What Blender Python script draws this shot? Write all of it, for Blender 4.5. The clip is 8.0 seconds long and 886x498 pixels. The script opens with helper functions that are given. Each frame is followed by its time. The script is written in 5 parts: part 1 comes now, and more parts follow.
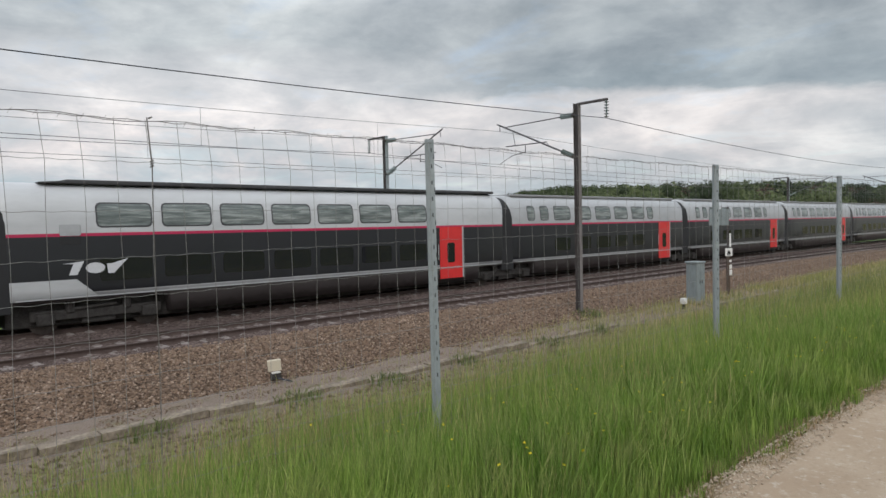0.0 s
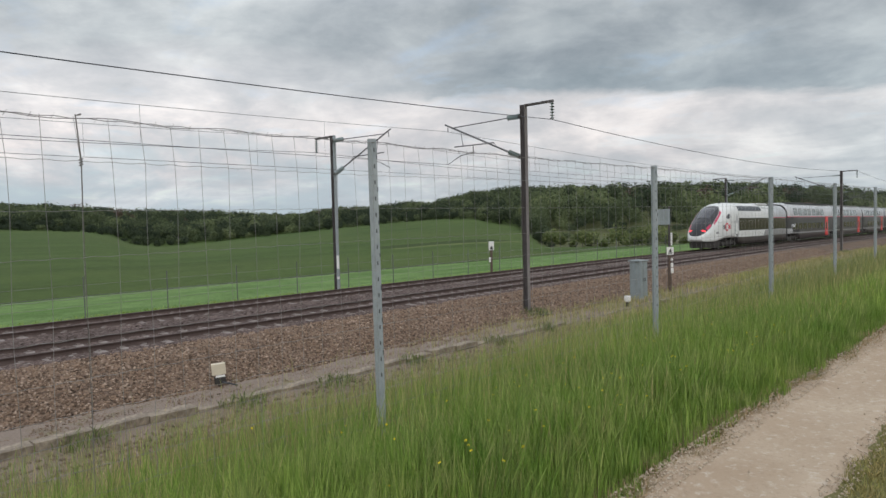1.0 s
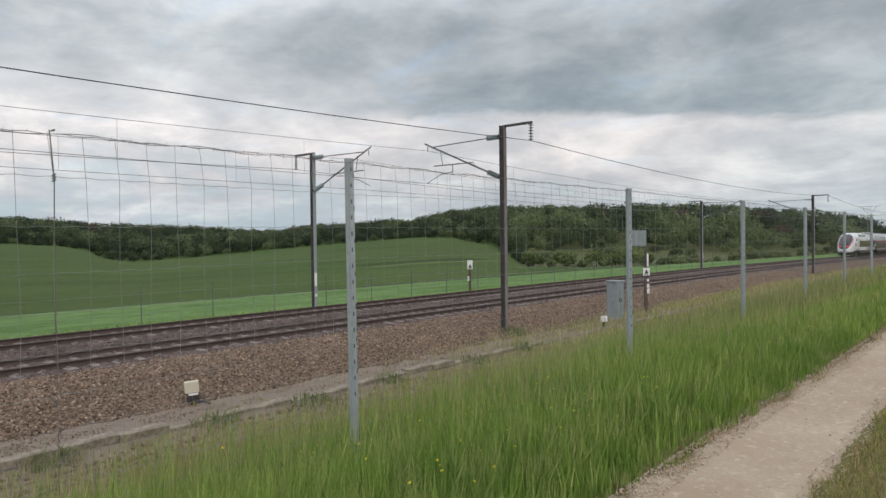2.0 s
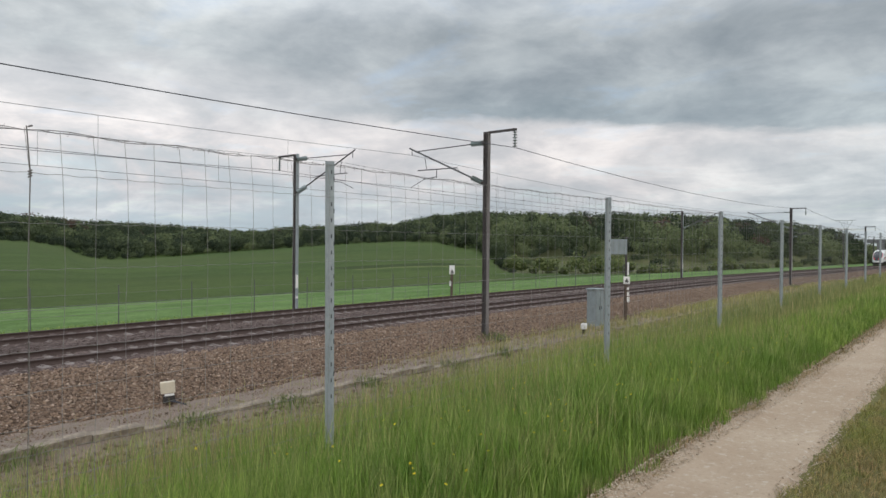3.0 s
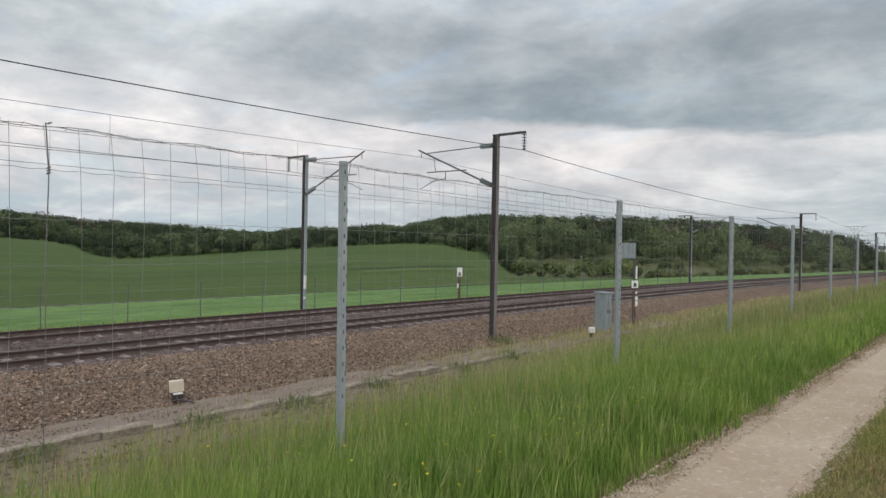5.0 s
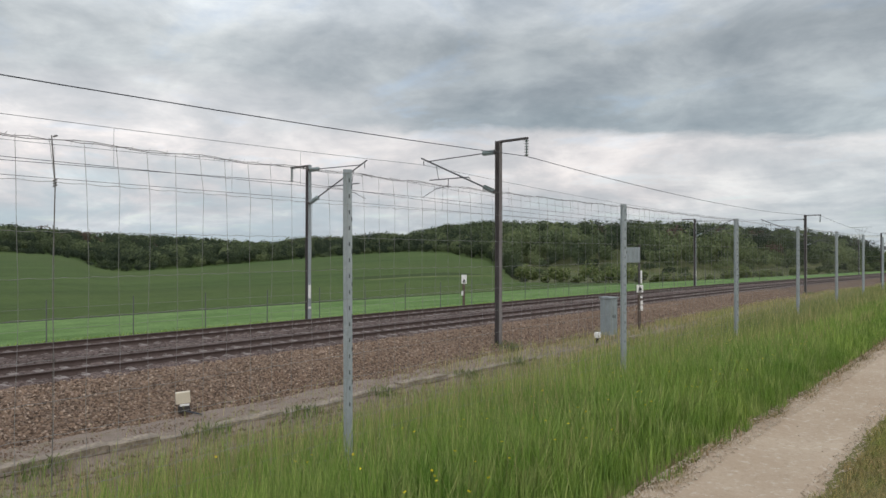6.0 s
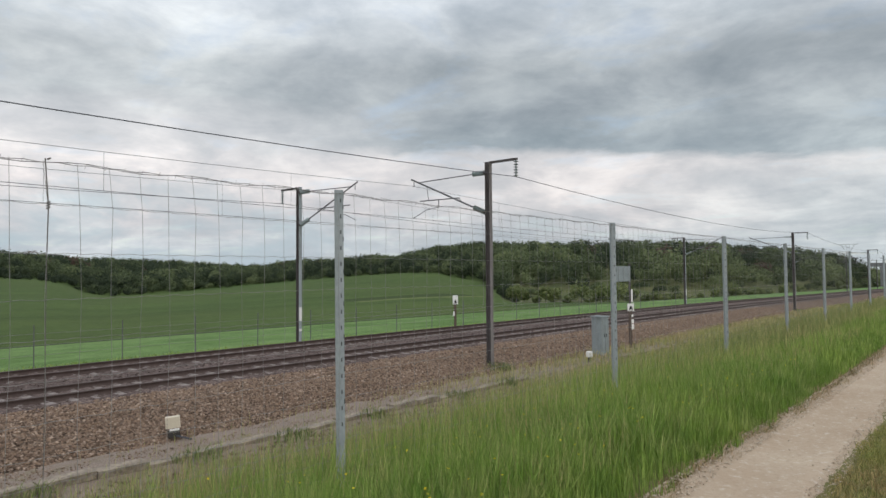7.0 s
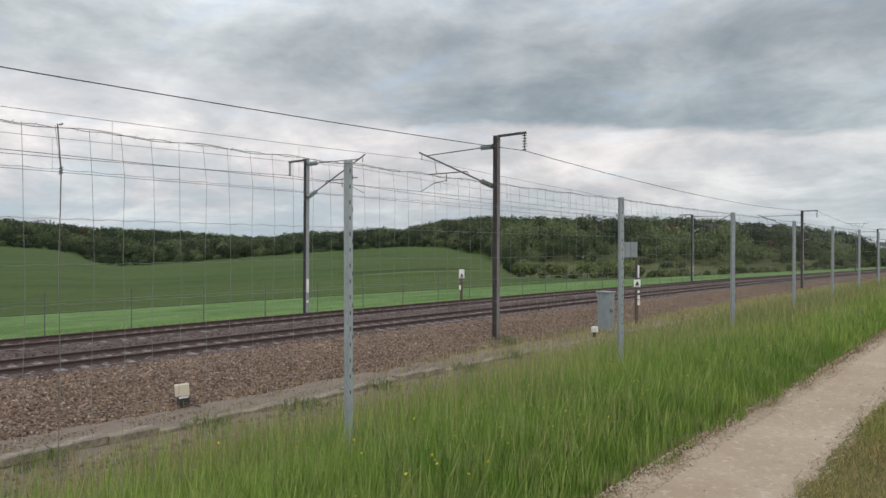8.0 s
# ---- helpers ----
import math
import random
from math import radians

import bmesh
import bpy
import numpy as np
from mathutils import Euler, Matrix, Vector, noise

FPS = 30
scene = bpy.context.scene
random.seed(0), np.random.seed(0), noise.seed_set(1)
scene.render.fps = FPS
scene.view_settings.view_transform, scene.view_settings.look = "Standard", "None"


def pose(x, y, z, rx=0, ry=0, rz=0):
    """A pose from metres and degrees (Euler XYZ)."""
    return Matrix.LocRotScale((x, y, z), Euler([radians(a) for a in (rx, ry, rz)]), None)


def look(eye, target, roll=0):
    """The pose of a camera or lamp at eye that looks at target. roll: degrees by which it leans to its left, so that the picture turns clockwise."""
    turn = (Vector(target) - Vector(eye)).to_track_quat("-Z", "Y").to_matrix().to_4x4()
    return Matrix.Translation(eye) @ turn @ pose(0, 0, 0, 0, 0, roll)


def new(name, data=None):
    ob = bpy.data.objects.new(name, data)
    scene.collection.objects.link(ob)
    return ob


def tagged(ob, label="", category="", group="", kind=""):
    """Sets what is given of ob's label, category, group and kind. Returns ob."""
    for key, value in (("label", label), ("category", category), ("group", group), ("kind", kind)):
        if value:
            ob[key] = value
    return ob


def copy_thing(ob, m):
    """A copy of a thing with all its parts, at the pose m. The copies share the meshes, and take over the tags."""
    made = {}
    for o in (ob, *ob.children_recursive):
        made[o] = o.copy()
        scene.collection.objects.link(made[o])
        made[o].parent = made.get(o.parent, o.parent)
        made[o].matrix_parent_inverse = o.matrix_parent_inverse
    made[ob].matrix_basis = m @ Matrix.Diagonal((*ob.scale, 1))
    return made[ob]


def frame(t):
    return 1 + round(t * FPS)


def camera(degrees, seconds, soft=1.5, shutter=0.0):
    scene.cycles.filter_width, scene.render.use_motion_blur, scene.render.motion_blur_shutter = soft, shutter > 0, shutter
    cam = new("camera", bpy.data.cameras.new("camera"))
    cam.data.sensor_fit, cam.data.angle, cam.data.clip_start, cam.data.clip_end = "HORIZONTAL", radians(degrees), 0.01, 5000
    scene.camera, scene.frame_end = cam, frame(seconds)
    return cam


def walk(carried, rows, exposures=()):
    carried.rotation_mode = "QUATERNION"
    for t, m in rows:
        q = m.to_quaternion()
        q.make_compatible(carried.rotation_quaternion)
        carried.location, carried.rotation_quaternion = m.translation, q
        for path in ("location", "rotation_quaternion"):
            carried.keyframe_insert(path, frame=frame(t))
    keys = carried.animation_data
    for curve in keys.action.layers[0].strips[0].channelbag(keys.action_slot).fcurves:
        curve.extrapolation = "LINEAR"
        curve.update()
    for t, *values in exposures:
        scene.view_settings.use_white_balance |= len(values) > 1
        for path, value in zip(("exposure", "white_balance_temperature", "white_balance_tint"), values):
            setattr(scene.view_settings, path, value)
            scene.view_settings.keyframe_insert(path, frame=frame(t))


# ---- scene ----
cam = camera(67.52, 8.0)
PATH = [
    (0.0, 0.009, 0.095, 3.037, 87.722, 1.259, -42.997),
    (0.3, 0.018, 0.090, 3.034, 87.43, 1.21, -43.45),
    (0.5, 0.024, 0.084, 3.033, 87.356, 1.187, -44.442),
    (1.0, 0.037, 0.049, 3.033, 87.637, 1.396, -47.325),
    (1.5, 0.033, 0.029, 3.042, 88.712, 1.077, -48.395),
    (3.0, 0.028, -0.045, 3.045, 89.589, -0.537, -50.552),
    (3.5, 0.021, -0.041, 3.042, 89.935, -1.495, -51.039),
    (4.0, 0.021, -0.031, 3.034, 89.697, -1.290, -50.998),
    (4.5, 0.008, -0.021, 3.033, 89.805, -1.428, -50.253),
    (6.0, -0.006, -0.003, 3.023, 90.438, -0.152, -49.604),
    (6.5, -0.021, -0.023, 3.014, 92.217, 0.740, -50.407),
    (7.0, -0.042, -0.033, 3.003, 92.262, 0.442, -50.377),
    (7.5, -0.055, -0.028, 2.994, 91.404, -0.261, -50.122),
    (8.0, -0.063, -0.029, 2.979, 90.029, -0.268, -49.818),
]
walk(cam, [(t, pose(x, y, z, rx, ry, rz)) for t, x, y, z, rx, ry, rz in PATH])
scene.view_settings.exposure = 0.0


# ---- world: thick broken cloud over a pale evening sky ----
def math_node(tree, op, a, b=None, c=None, clamp=False):
    n = tree.nodes.new("ShaderNodeMath")
    n.operation, n.use_clamp = op, clamp
    for i, v in enumerate((a, b, c)):
        if v is None:
            continue
        if isinstance(v, (int, float)):
            n.inputs[i].default_value = v
        else:
            tree.links.new(v, n.inputs[i])
    return n.outputs[0]


def ramp(tree, fac, stops, mode="LINEAR"):
    n = tree.nodes.new("ShaderNodeValToRGB")
    n.color_ramp.interpolation = mode
    e = n.color_ramp.elements
    while len(e) < len(stops):
        e.new(0.5)
    for el, (p, col) in zip(e, stops):
        el.position = p
        el.color = (*col, 1) if not isinstance(col, (int, float)) else (col, col, col, 1)
    tree.links.new(fac, n.inputs[0])
    return n.outputs[0]


def mix(tree, fac, a, b, mode="MIX"):
    n = tree.nodes.new("ShaderNodeMix")
    n.data_type, n.blend_type = "RGBA", mode
    for sock, v in ((n.inputs[0], fac), (n.inputs[6], a), (n.inputs[7], b)):
        if isinstance(v, (int, float)):
            sock.default_value = v
        elif isinstance(v, tuple):
            sock.default_value = (*v, 1)
        else:
            tree.links.new(v, sock)
    return n.outputs[2]


def noise_tex(tree, vec, scale, detail=4.0, rough=0.55, distort=0.0):
    n = tree.nodes.new("ShaderNodeTexNoise")
    n.inputs["Scale"].default_value = scale
    n.inputs["Detail"].default_value = detail
    n.inputs["Roughness"].default_value = rough
    n.inputs["Distortion"].default_value = distort
    if vec is not None:
        tree.links.new(vec, n.inputs["Vector"])
    return n.outputs[0]


def mapping(tree, vec, loc=(0, 0, 0), rot=(0, 0, 0), scale=(1, 1, 1)):
    n = tree.nodes.new("ShaderNodeMapping")
    n.inputs[1].default_value, n.inputs[2].default_value, n.inputs[3].default_value = loc, rot, scale
    tree.links.new(vec, n.inputs[0])
    return n.outputs[0]


SUN_EL, SUN_AZ = 38.0, 235.0  # degrees; azimuth counted from +x towards +y


def build_world():
    w = bpy.data.worlds.new("overcast_evening")
    scene.world = w
    w.use_nodes = True
    t = w.node_tree
    t.nodes.clear()
    sky = t.nodes.new("ShaderNodeTexSky")
    sky.sky_type, sky.sun_disc = "NISHITA", False
    sky.sun_elevation, sky.sun_rotation = radians(SUN_EL), radians(90 - SUN_AZ)
    co = t.nodes.new("ShaderNodeTexCoord").outputs["Generated"]
    sep = t.nodes.new("ShaderNodeSeparateXYZ")
    t.links.new(co, sep.inputs[0])
    up = math_node(t, "MAXIMUM", sep.outputs[2], 0.0)
    low = math_node(t, "ADD", up, 0.10)
    flat = t.nodes.new("ShaderNodeCombineXYZ")
    t.links.new(math_node(t, "DIVIDE", sep.outputs[0], low), flat.inputs[0])
    t.links.new(math_node(t, "DIVIDE", sep.outputs[1], low), flat.inputs[1])
    sheet = mapping(t, flat.outputs[0], (3.1, 1.7, 0), (0, 0, 0.35), (1.0, 0.8, 1))
    big = noise_tex(t, sheet, 0.7, 3, 0.5, 0.3)
    small = noise_tex(t, mapping(t, sheet, (5.2, 0.4, 0)), 1.9, 9, 0.6, 0.35)
    puffs = noise_tex(t, mapping(t, co, (1.0, 7.0, 2.0), (0, 0, 0.3), (1.0, 1.0, 2.6)), 5.5, 9, 0.6, 0.3)
    soft = math_node(t, "MULTIPLY_ADD", small, 0.5, math_node(t, "MULTIPLY", big, 0.5))
    # height in the sky, ruffled by the clouds, gives the dark base of the bank, firm along the line and loose beside it
    ruffle = math_node(t, "SUBTRACT", math_node(t, "MULTIPLY_ADD", puffs, 0.5, math_node(t, "MULTIPLY", soft, 0.5)), 0.5)
    bow = math_node(t, "MULTIPLY_ADD", sep.outputs[0], 3.1, -2.05, clamp=True)
    dip = math_node(t, "MULTIPLY", math_node(t, "POWER", bow, 3.0), 0.030)
    firm = ramp(t, math_node(t, "MULTIPLY_ADD", ruffle, 0.10, math_node(t, "ADD", up, dip)), BANK_STOPS)
    loose = ramp(t, math_node(t, "MULTIPLY_ADD", ruffle, 0.22, up), OPEN_STOPS)
    along = ramp(t, math_node(t, "MULTIPLY_ADD", ruffle, 0.3, sep.outputs[0]), [(0.50, 0.0), (0.78, 1.0)])
    bank = mix(t, along, loose, firm)
    # towards the line's far end the low sky is a duller blue-grey, with no pink in it
    dull = math_node(t, "MULTIPLY", ramp(t, math_node(t, "MULTIPLY_ADD", ruffle, 0.18, sep.outputs[0]), [(0.91, 0.0), (0.99, 0.8)]), ramp(t, up, [(0.10, 1.0), (0.19, 0.0)]))
    bank = mix(t, dull, bank, (0.56, 0.605, 0.625))
    cover = ramp(t, soft, [(0.34, (1.22, 1.21, 1.19)), (0.45, (1.06, 1.06, 1.055)), (0.55, (0.94, 0.95, 0.96)), (0.68, (0.82, 0.845, 0.87))])
    fine = ramp(t, puffs, [(0.34, (0.80, 0.83, 0.855)), (0.49, (0.955, 0.97, 0.985)), (0.64, (1.14, 1.145, 1.14))])
    cloud = mix(t, 1.0, mix(t, 1.0, bank, cover, "MULTIPLY"), fine, "MULTIPLY")
    tufts = noise_tex(t, mapping(t, co, (4.0, 2.0, 9.0), (0.2, 0.1, 0.5), (1.0, 1.0, 1.9)), 8.5, 8, 0.58, 0.25)
    curl = ramp(t, tufts, [(0.36, (0.875, 0.895, 0.91)), (0.50, (0.99, 0.995, 1.0)), (0.64, (1.11, 1.105, 1.095))])
    cloud = mix(t, 1.0, cloud, curl, "MULTIPLY")
    gap = ramp(t, small, [(0.30, 0.34), (0.45, 0.0)])
    blue = mix(t, 1.0, sky.outputs[0], (0.12, 0.12, 0.12), "MULTIPLY")
    seen = mix(t, gap, cloud, blue)
    # thin pale blue openings low beside the bank
    thin = math_node(t, "MULTIPLY", ramp(t, puffs, [(0.40, 0.75), (0.55, 0.0)]), math_node(t, "MULTIPLY", ramp(t, up, [(0.03, 1.0), (0.24, 0.0)]), ramp(t, along, [(0.0, 1.0), (1.0, 0.35)])))
    seen = mix(t, thin, seen, (0.50, 0.60, 0.655))
    # an overcast sky is brighter overhead than near the horizon
    lift = ramp(t, up, [(0.30, 1.0), (0.45, 0.0)])
    zen = mix(t, lift, (ZENITH[0], ZENITH[1], ZENITH[2]), (1.0, 1.0, 1.0))
    bg = t.nodes.new("ShaderNodeBackground")
    t.links.new(mix(t, 1.0, seen, zen, "MULTIPLY"), bg.inputs[0])
    bg.inputs[1].default_value = 1.0
    out = t.nodes.new("ShaderNodeOutputWorld")
    t.links.new(bg.outputs[0], out.inputs[0])


ZENITH = (1.65, 1.65, 1.7)
BANK_STOPS = [(0.0, (0.47, 0.51, 0.55)), (0.05, (0.55, 0.57, 0.59)), (0.10, (0.73, 0.69, 0.685)), (0.176, (0.72, 0.69, 0.69)), (0.188, (0.355, 0.405, 0.44)),
              (0.24, (0.385, 0.425, 0.455)), (0.33, (0.465, 0.495, 0.515)), (1.0, (0.60, 0.62, 0.64))]
OPEN_STOPS = [(0.0, (0.52, 0.57, 0.62)), (0.06, (0.64, 0.66, 0.68)), (0.11, (0.77, 0.72, 0.715)), (0.20, (0.73, 0.72, 0.73)), (0.26, (0.54, 0.57, 0.59)),
              (0.34, (0.56, 0.59, 0.61)), (0.5, (0.62, 0.64, 0.66)), (1.0, (0.60, 0.62, 0.64))]
build_world()
sun = new("sun", bpy.data.lights.new("sun", "SUN"))
sun.data.energy, sun.data.angle, sun.data.color = 0.9, radians(25), (1.0, 0.96, 0.9)
sun.matrix_world = look((math.cos(radians(SUN_AZ)) * math.cos(radians(SUN_EL)) * 60, math.sin(radians(SUN_AZ)) * math.cos(radians(SUN_EL)) * 60,
                         math.sin(radians(SUN_EL)) * 60), (0, 0, 0))


# ---- materials ----
def material(name, rough=0.7, metal=0.0):
    m = bpy.data.materials.new(name)
    m.use_nodes = True
    t = m.node_tree
    b = t.nodes["Principled BSDF"]
    b.inputs["Roughness"].default_value, b.inputs["Metallic"].default_value = rough, metal
    return m, t, b


def coords(t, kind="Object"):
    return t.nodes.new("ShaderNodeTexCoord").outputs[kind]


def position(t):
    return t.nodes.new("ShaderNodeNewGeometry").outputs["Position"]


def bump(t, b, height, strength=0.4, dist=0.02):
    n = t.nodes.new("ShaderNodeBump")
    n.inputs["Strength"].default_value, n.inputs["Distance"].default_value = strength, dist
    t.links.new(height, n.inputs["Height"])
    t.links.new(n.outputs[0], b.inputs["Normal"])


def worn(name, colour, dark, rough=0.6, metal=0.0, scale=6.0, rel=0.15, wear=0.5, streak=(1, 1, 1)):
    """Paint, concrete or metal with two scales of stain and a fine relief."""
    m, t, b = material(name, rough, metal)
    p = mapping(t, coords(t), scale=streak)
    a = ramp(t, noise_tex(t, p, scale, 6, 0.65), [(0.38, 0.0), (0.72, 1.0)])
    c = ramp(t, noise_tex(t, p, scale * 7, 3, 0.5), [(0.4, 0.0), (0.7, 0.5)])
    f = math_node(t, "MULTIPLY", math_node(t, "ADD", a, c, clamp=True), wear)
    t.links.new(mix(t, f, colour, dark), b.inputs["Base Color"])
    t.links.new(math_node(t, "MULTIPLY_ADD", f, 0.3, rough, clamp=True), b.inputs["Roughness"])
    bump(t, b, noise_tex(t, p, scale * 12, 3), rel, 0.004)
    return m


M = {}
M["galv"] = worn("galvanised_steel", (0.36, 0.39, 0.40), (0.23, 0.26, 0.27), 0.55, 0.35, 9, 0.2, 0.6, (1, 1, 0.35))
M["slot"] = worn("dark_slot", (0.09, 0.10, 0.105), (0.05, 0.05, 0.05), 0.8)
M["wire"] = worn("fence_wire", (0.30, 0.30, 0.29), (0.16, 0.13, 0.11), 0.6, 0.5, 30, 0.0)
M["barb"] = worn("barbed_wire", (0.20, 0.19, 0.18), (0.10, 0.07, 0.05), 0.7, 0.4, 30, 0.0)
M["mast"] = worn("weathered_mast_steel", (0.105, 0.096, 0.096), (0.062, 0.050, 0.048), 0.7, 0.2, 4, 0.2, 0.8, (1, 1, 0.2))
# the same mast steel made paler: light on the near flange put into colour
M["mast_lit"] = worn("mast_steel_lit_side", (0.235, 0.215, 0.21), (0.15, 0.13, 0.125), 0.65, 0.2, 4, 0.2, 0.8, (1, 1, 0.2))
M["tube"] = worn("cantilever_tube", (0.16, 0.16, 0.17), (0.09, 0.08, 0.08), 0.6, 0.4)
M["glass_ins"] = worn("insulator_glass", (0.25, 0.30, 0.30), (0.16, 0.20, 0.20), 0.25)
M["copper"] = worn("dull_copper_wire", (0.13, 0.13, 0.14), (0.08, 0.08, 0.09), 0.6, 0.3, 30, 0.0)
M["cable"] = worn("dark_cable", (0.06, 0.065, 0.08), (0.04, 0.045, 0.055), 0.6, 0.0, 30, 0.0)
M["concrete"] = worn("grey_concrete", (0.40, 0.36, 0.30), (0.17, 0.14, 0.105), 0.9, 0, 3, 0.5, 0.9)
M["trough"] = worn("stained_trough_concrete", (0.33, 0.275, 0.215), (0.15, 0.12, 0.09), 0.9, 0, 2.2, 0.6, 1.0)
M["bridge"] = worn("grey_bridge_concrete", (0.21, 0.215, 0.22), (0.14, 0.14, 0.14), 0.9, 0, 0.6, 0.3, 0.7)
M["sleeper"] = worn("sleeper_concrete", (0.29, 0.255, 0.24), (0.12, 0.09, 0.078), 0.9, 0, 3, 0.5, 0.8)
M["rail"] = worn("rusty_rail", (0.085, 0.058, 0.050), (0.05, 0.032, 0.028), 0.75, 0.1, 6, 0.3)
M["railtop"] = worn("polished_rail_head", (0.13, 0.105, 0.095), (0.075, 0.055, 0.048), 0.55, 0.5, 6, 0.1)
M["boxwhite"] = worn("cream_plastic", (0.62, 0.55, 0.43), (0.45, 0.39, 0.30), 0.55, 0, 5, 0.1, 0.5)
M["cabinet"] = worn("pale_grey_cabinet", (0.27, 0.31, 0.32), (0.17, 0.19, 0.19), 0.5, 0, 4, 0.1, 0.6, (1, 1, 0.4))
M["signw"] = worn("white_sign", (0.80, 0.79, 0.77), (0.6, 0.58, 0.55), 0.5, 0, 6, 0.0, 0.4)
M["signk"] = worn("black_sign_paint", (0.02, 0.02, 0.02), (0.03, 0.03, 0.03), 0.5)
M["postwood"] = worn("brown_marker_post", (0.12, 0.085, 0.065), (0.06, 0.045, 0.035), 0.8, 0, 5, 0.4, 0.7)
M["under"] = worn("bogie_grime", (0.055, 0.05, 0.047), (0.025, 0.022, 0.02), 0.75, 0.2, 4, 0.4, 0.7)
M["wheel"] = worn("wheel_steel", (0.10, 0.085, 0.075), (0.05, 0.04, 0.035), 0.5, 0.6)
M["rubber"] = worn("black_rubber", (0.018, 0.018, 0.02), (0.03, 0.03, 0.03), 0.7)
M["red"] = worn("red_door_paint", (0.70, 0.03, 0.03), (0.55, 0.025, 0.025), 0.35, 0, 3, 0.0, 0.5)
M["white"] = worn("white_coach_paint", (0.70, 0.71, 0.69), (0.60, 0.60, 0.57), 0.35, 0, 1.2, 0.02, 0.5)
M["silver"] = worn("silver_coach_paint", (0.43, 0.44, 0.45), (0.33, 0.33, 0.34), 0.35, 0.1, 1.2, 0.02, 0.5)
M["grey"] = worn("mid_grey_paint", (0.28, 0.28, 0.285), (0.20, 0.20, 0.20), 0.45, 0, 1.5, 0.02, 0.5)
M["roofgrey"] = worn("dark_roof_paint", (0.06, 0.06, 0.064), (0.04, 0.04, 0.042), 0.6, 0, 1.5, 0.05, 0.5)
M["logo_grey"] = worn("logo_grey", (0.16, 0.16, 0.175), (0.13, 0.13, 0.14), 0.45)
M["logo_red"] = worn("logo_red", (0.60, 0.04, 0.075), (0.5, 0.04, 0.06), 0.45)
M["logo_white"] = worn("logo_silver", (0.62, 0.63, 0.65), (0.5, 0.5, 0.52), 0.45)


def glass(name, colour, rough=0.08):
    m, t, b = material(name, rough)
    t.links.new(mix(t, noise_tex(t, coords(t), 0.9, 3), colour, tuple(c * 1.6 for c in colour)), b.inputs["Base Color"])
    b.inputs["Specular IOR Level"].default_value = 0.7
    return m




def saloon_glass():
    """Greenish coach glass; pale streaks in its colour stand in for reflections and interior."""
    m, t, b = material("tinted_window", 0.05)
    f = noise_tex(t, mapping(t, coords(t), scale=(0.55, 1, 6.0)), 1.6, 5, 0.6, 0.4)
    t.links.new(ramp(t, f, [(0.30, (0.055, 0.070, 0.066)), (0.48, (0.14, 0.165, 0.155)), (0.62, (0.29, 0.32, 0.305))]), b.inputs["Base Color"])
    b.inputs["Specular IOR Level"].default_value = 0.7
    return m


M["win"] = saloon_glass()
M["darkwin"] = glass("dark_window", (0.012, 0.013, 0.015), 0.06)
M["shield"] = glass("windscreen", (0.035, 0.035, 0.04), 0.08)


def lamp_red():
    m, t, b = material("tail_lamp", 0.3)
    b.inputs["Base Color"].default_value = (0.5, 0.01, 0.02, 1)
    b.inputs["Emission Color"].default_value = (1.0, 0.05, 0.06, 1)
    b.inputs["Emission Strength"].default_value = 1.6
    return m


M["tail"] = lamp_red()


def livery(name, base, layers, rough=0.32):
    """Coach paint: each layer is a colour inside the half-planes a*x + b*z + c > 0 of the car's own side view."""
    m, t, b = material(name, rough)
    co = coords(t)
    sep = t.nodes.new("ShaderNodeSeparateXYZ")
    t.links.new(co, sep.inputs[0])
    x, z = sep.outputs[0], sep.outputs[2]
    col = base
    for colour, planes in layers:
        f = None
        for a, bb, c in planes:
            s = math_node(t, "MULTIPLY_ADD", x, a, math_node(t, "MULTIPLY_ADD", z, bb, c))
            s = math_node(t, "MULTIPLY", s, 60.0, clamp=True)
            f = s if f is None else math_node(t, "MULTIPLY", f, s)
        col = mix(t, f, col, colour)
    dirt = ramp(t, noise_tex(t, mapping(t, co, scale=(0.5, 1, 1.4)), 1.1, 6, 0.65), [(0.4, 1.0), (0.8, 0.80)])
    low = ramp(t, math_node(t, "MULTIPLY_ADD", noise_tex(t, co, 2.0, 4), 0.6, z), [(0.9, 0.72), (1.0, 1.0)])
    col = mix(t, 1.0, col, dirt, "MULTIPLY")
    col = mix(t, 1.0, col, low, "MULTIPLY")
    t.links.new(col, b.inputs["Base Color"])
    bump(t, b, noise_tex(t, co, 1.3, 2), 0.06, 0.02)
    return m


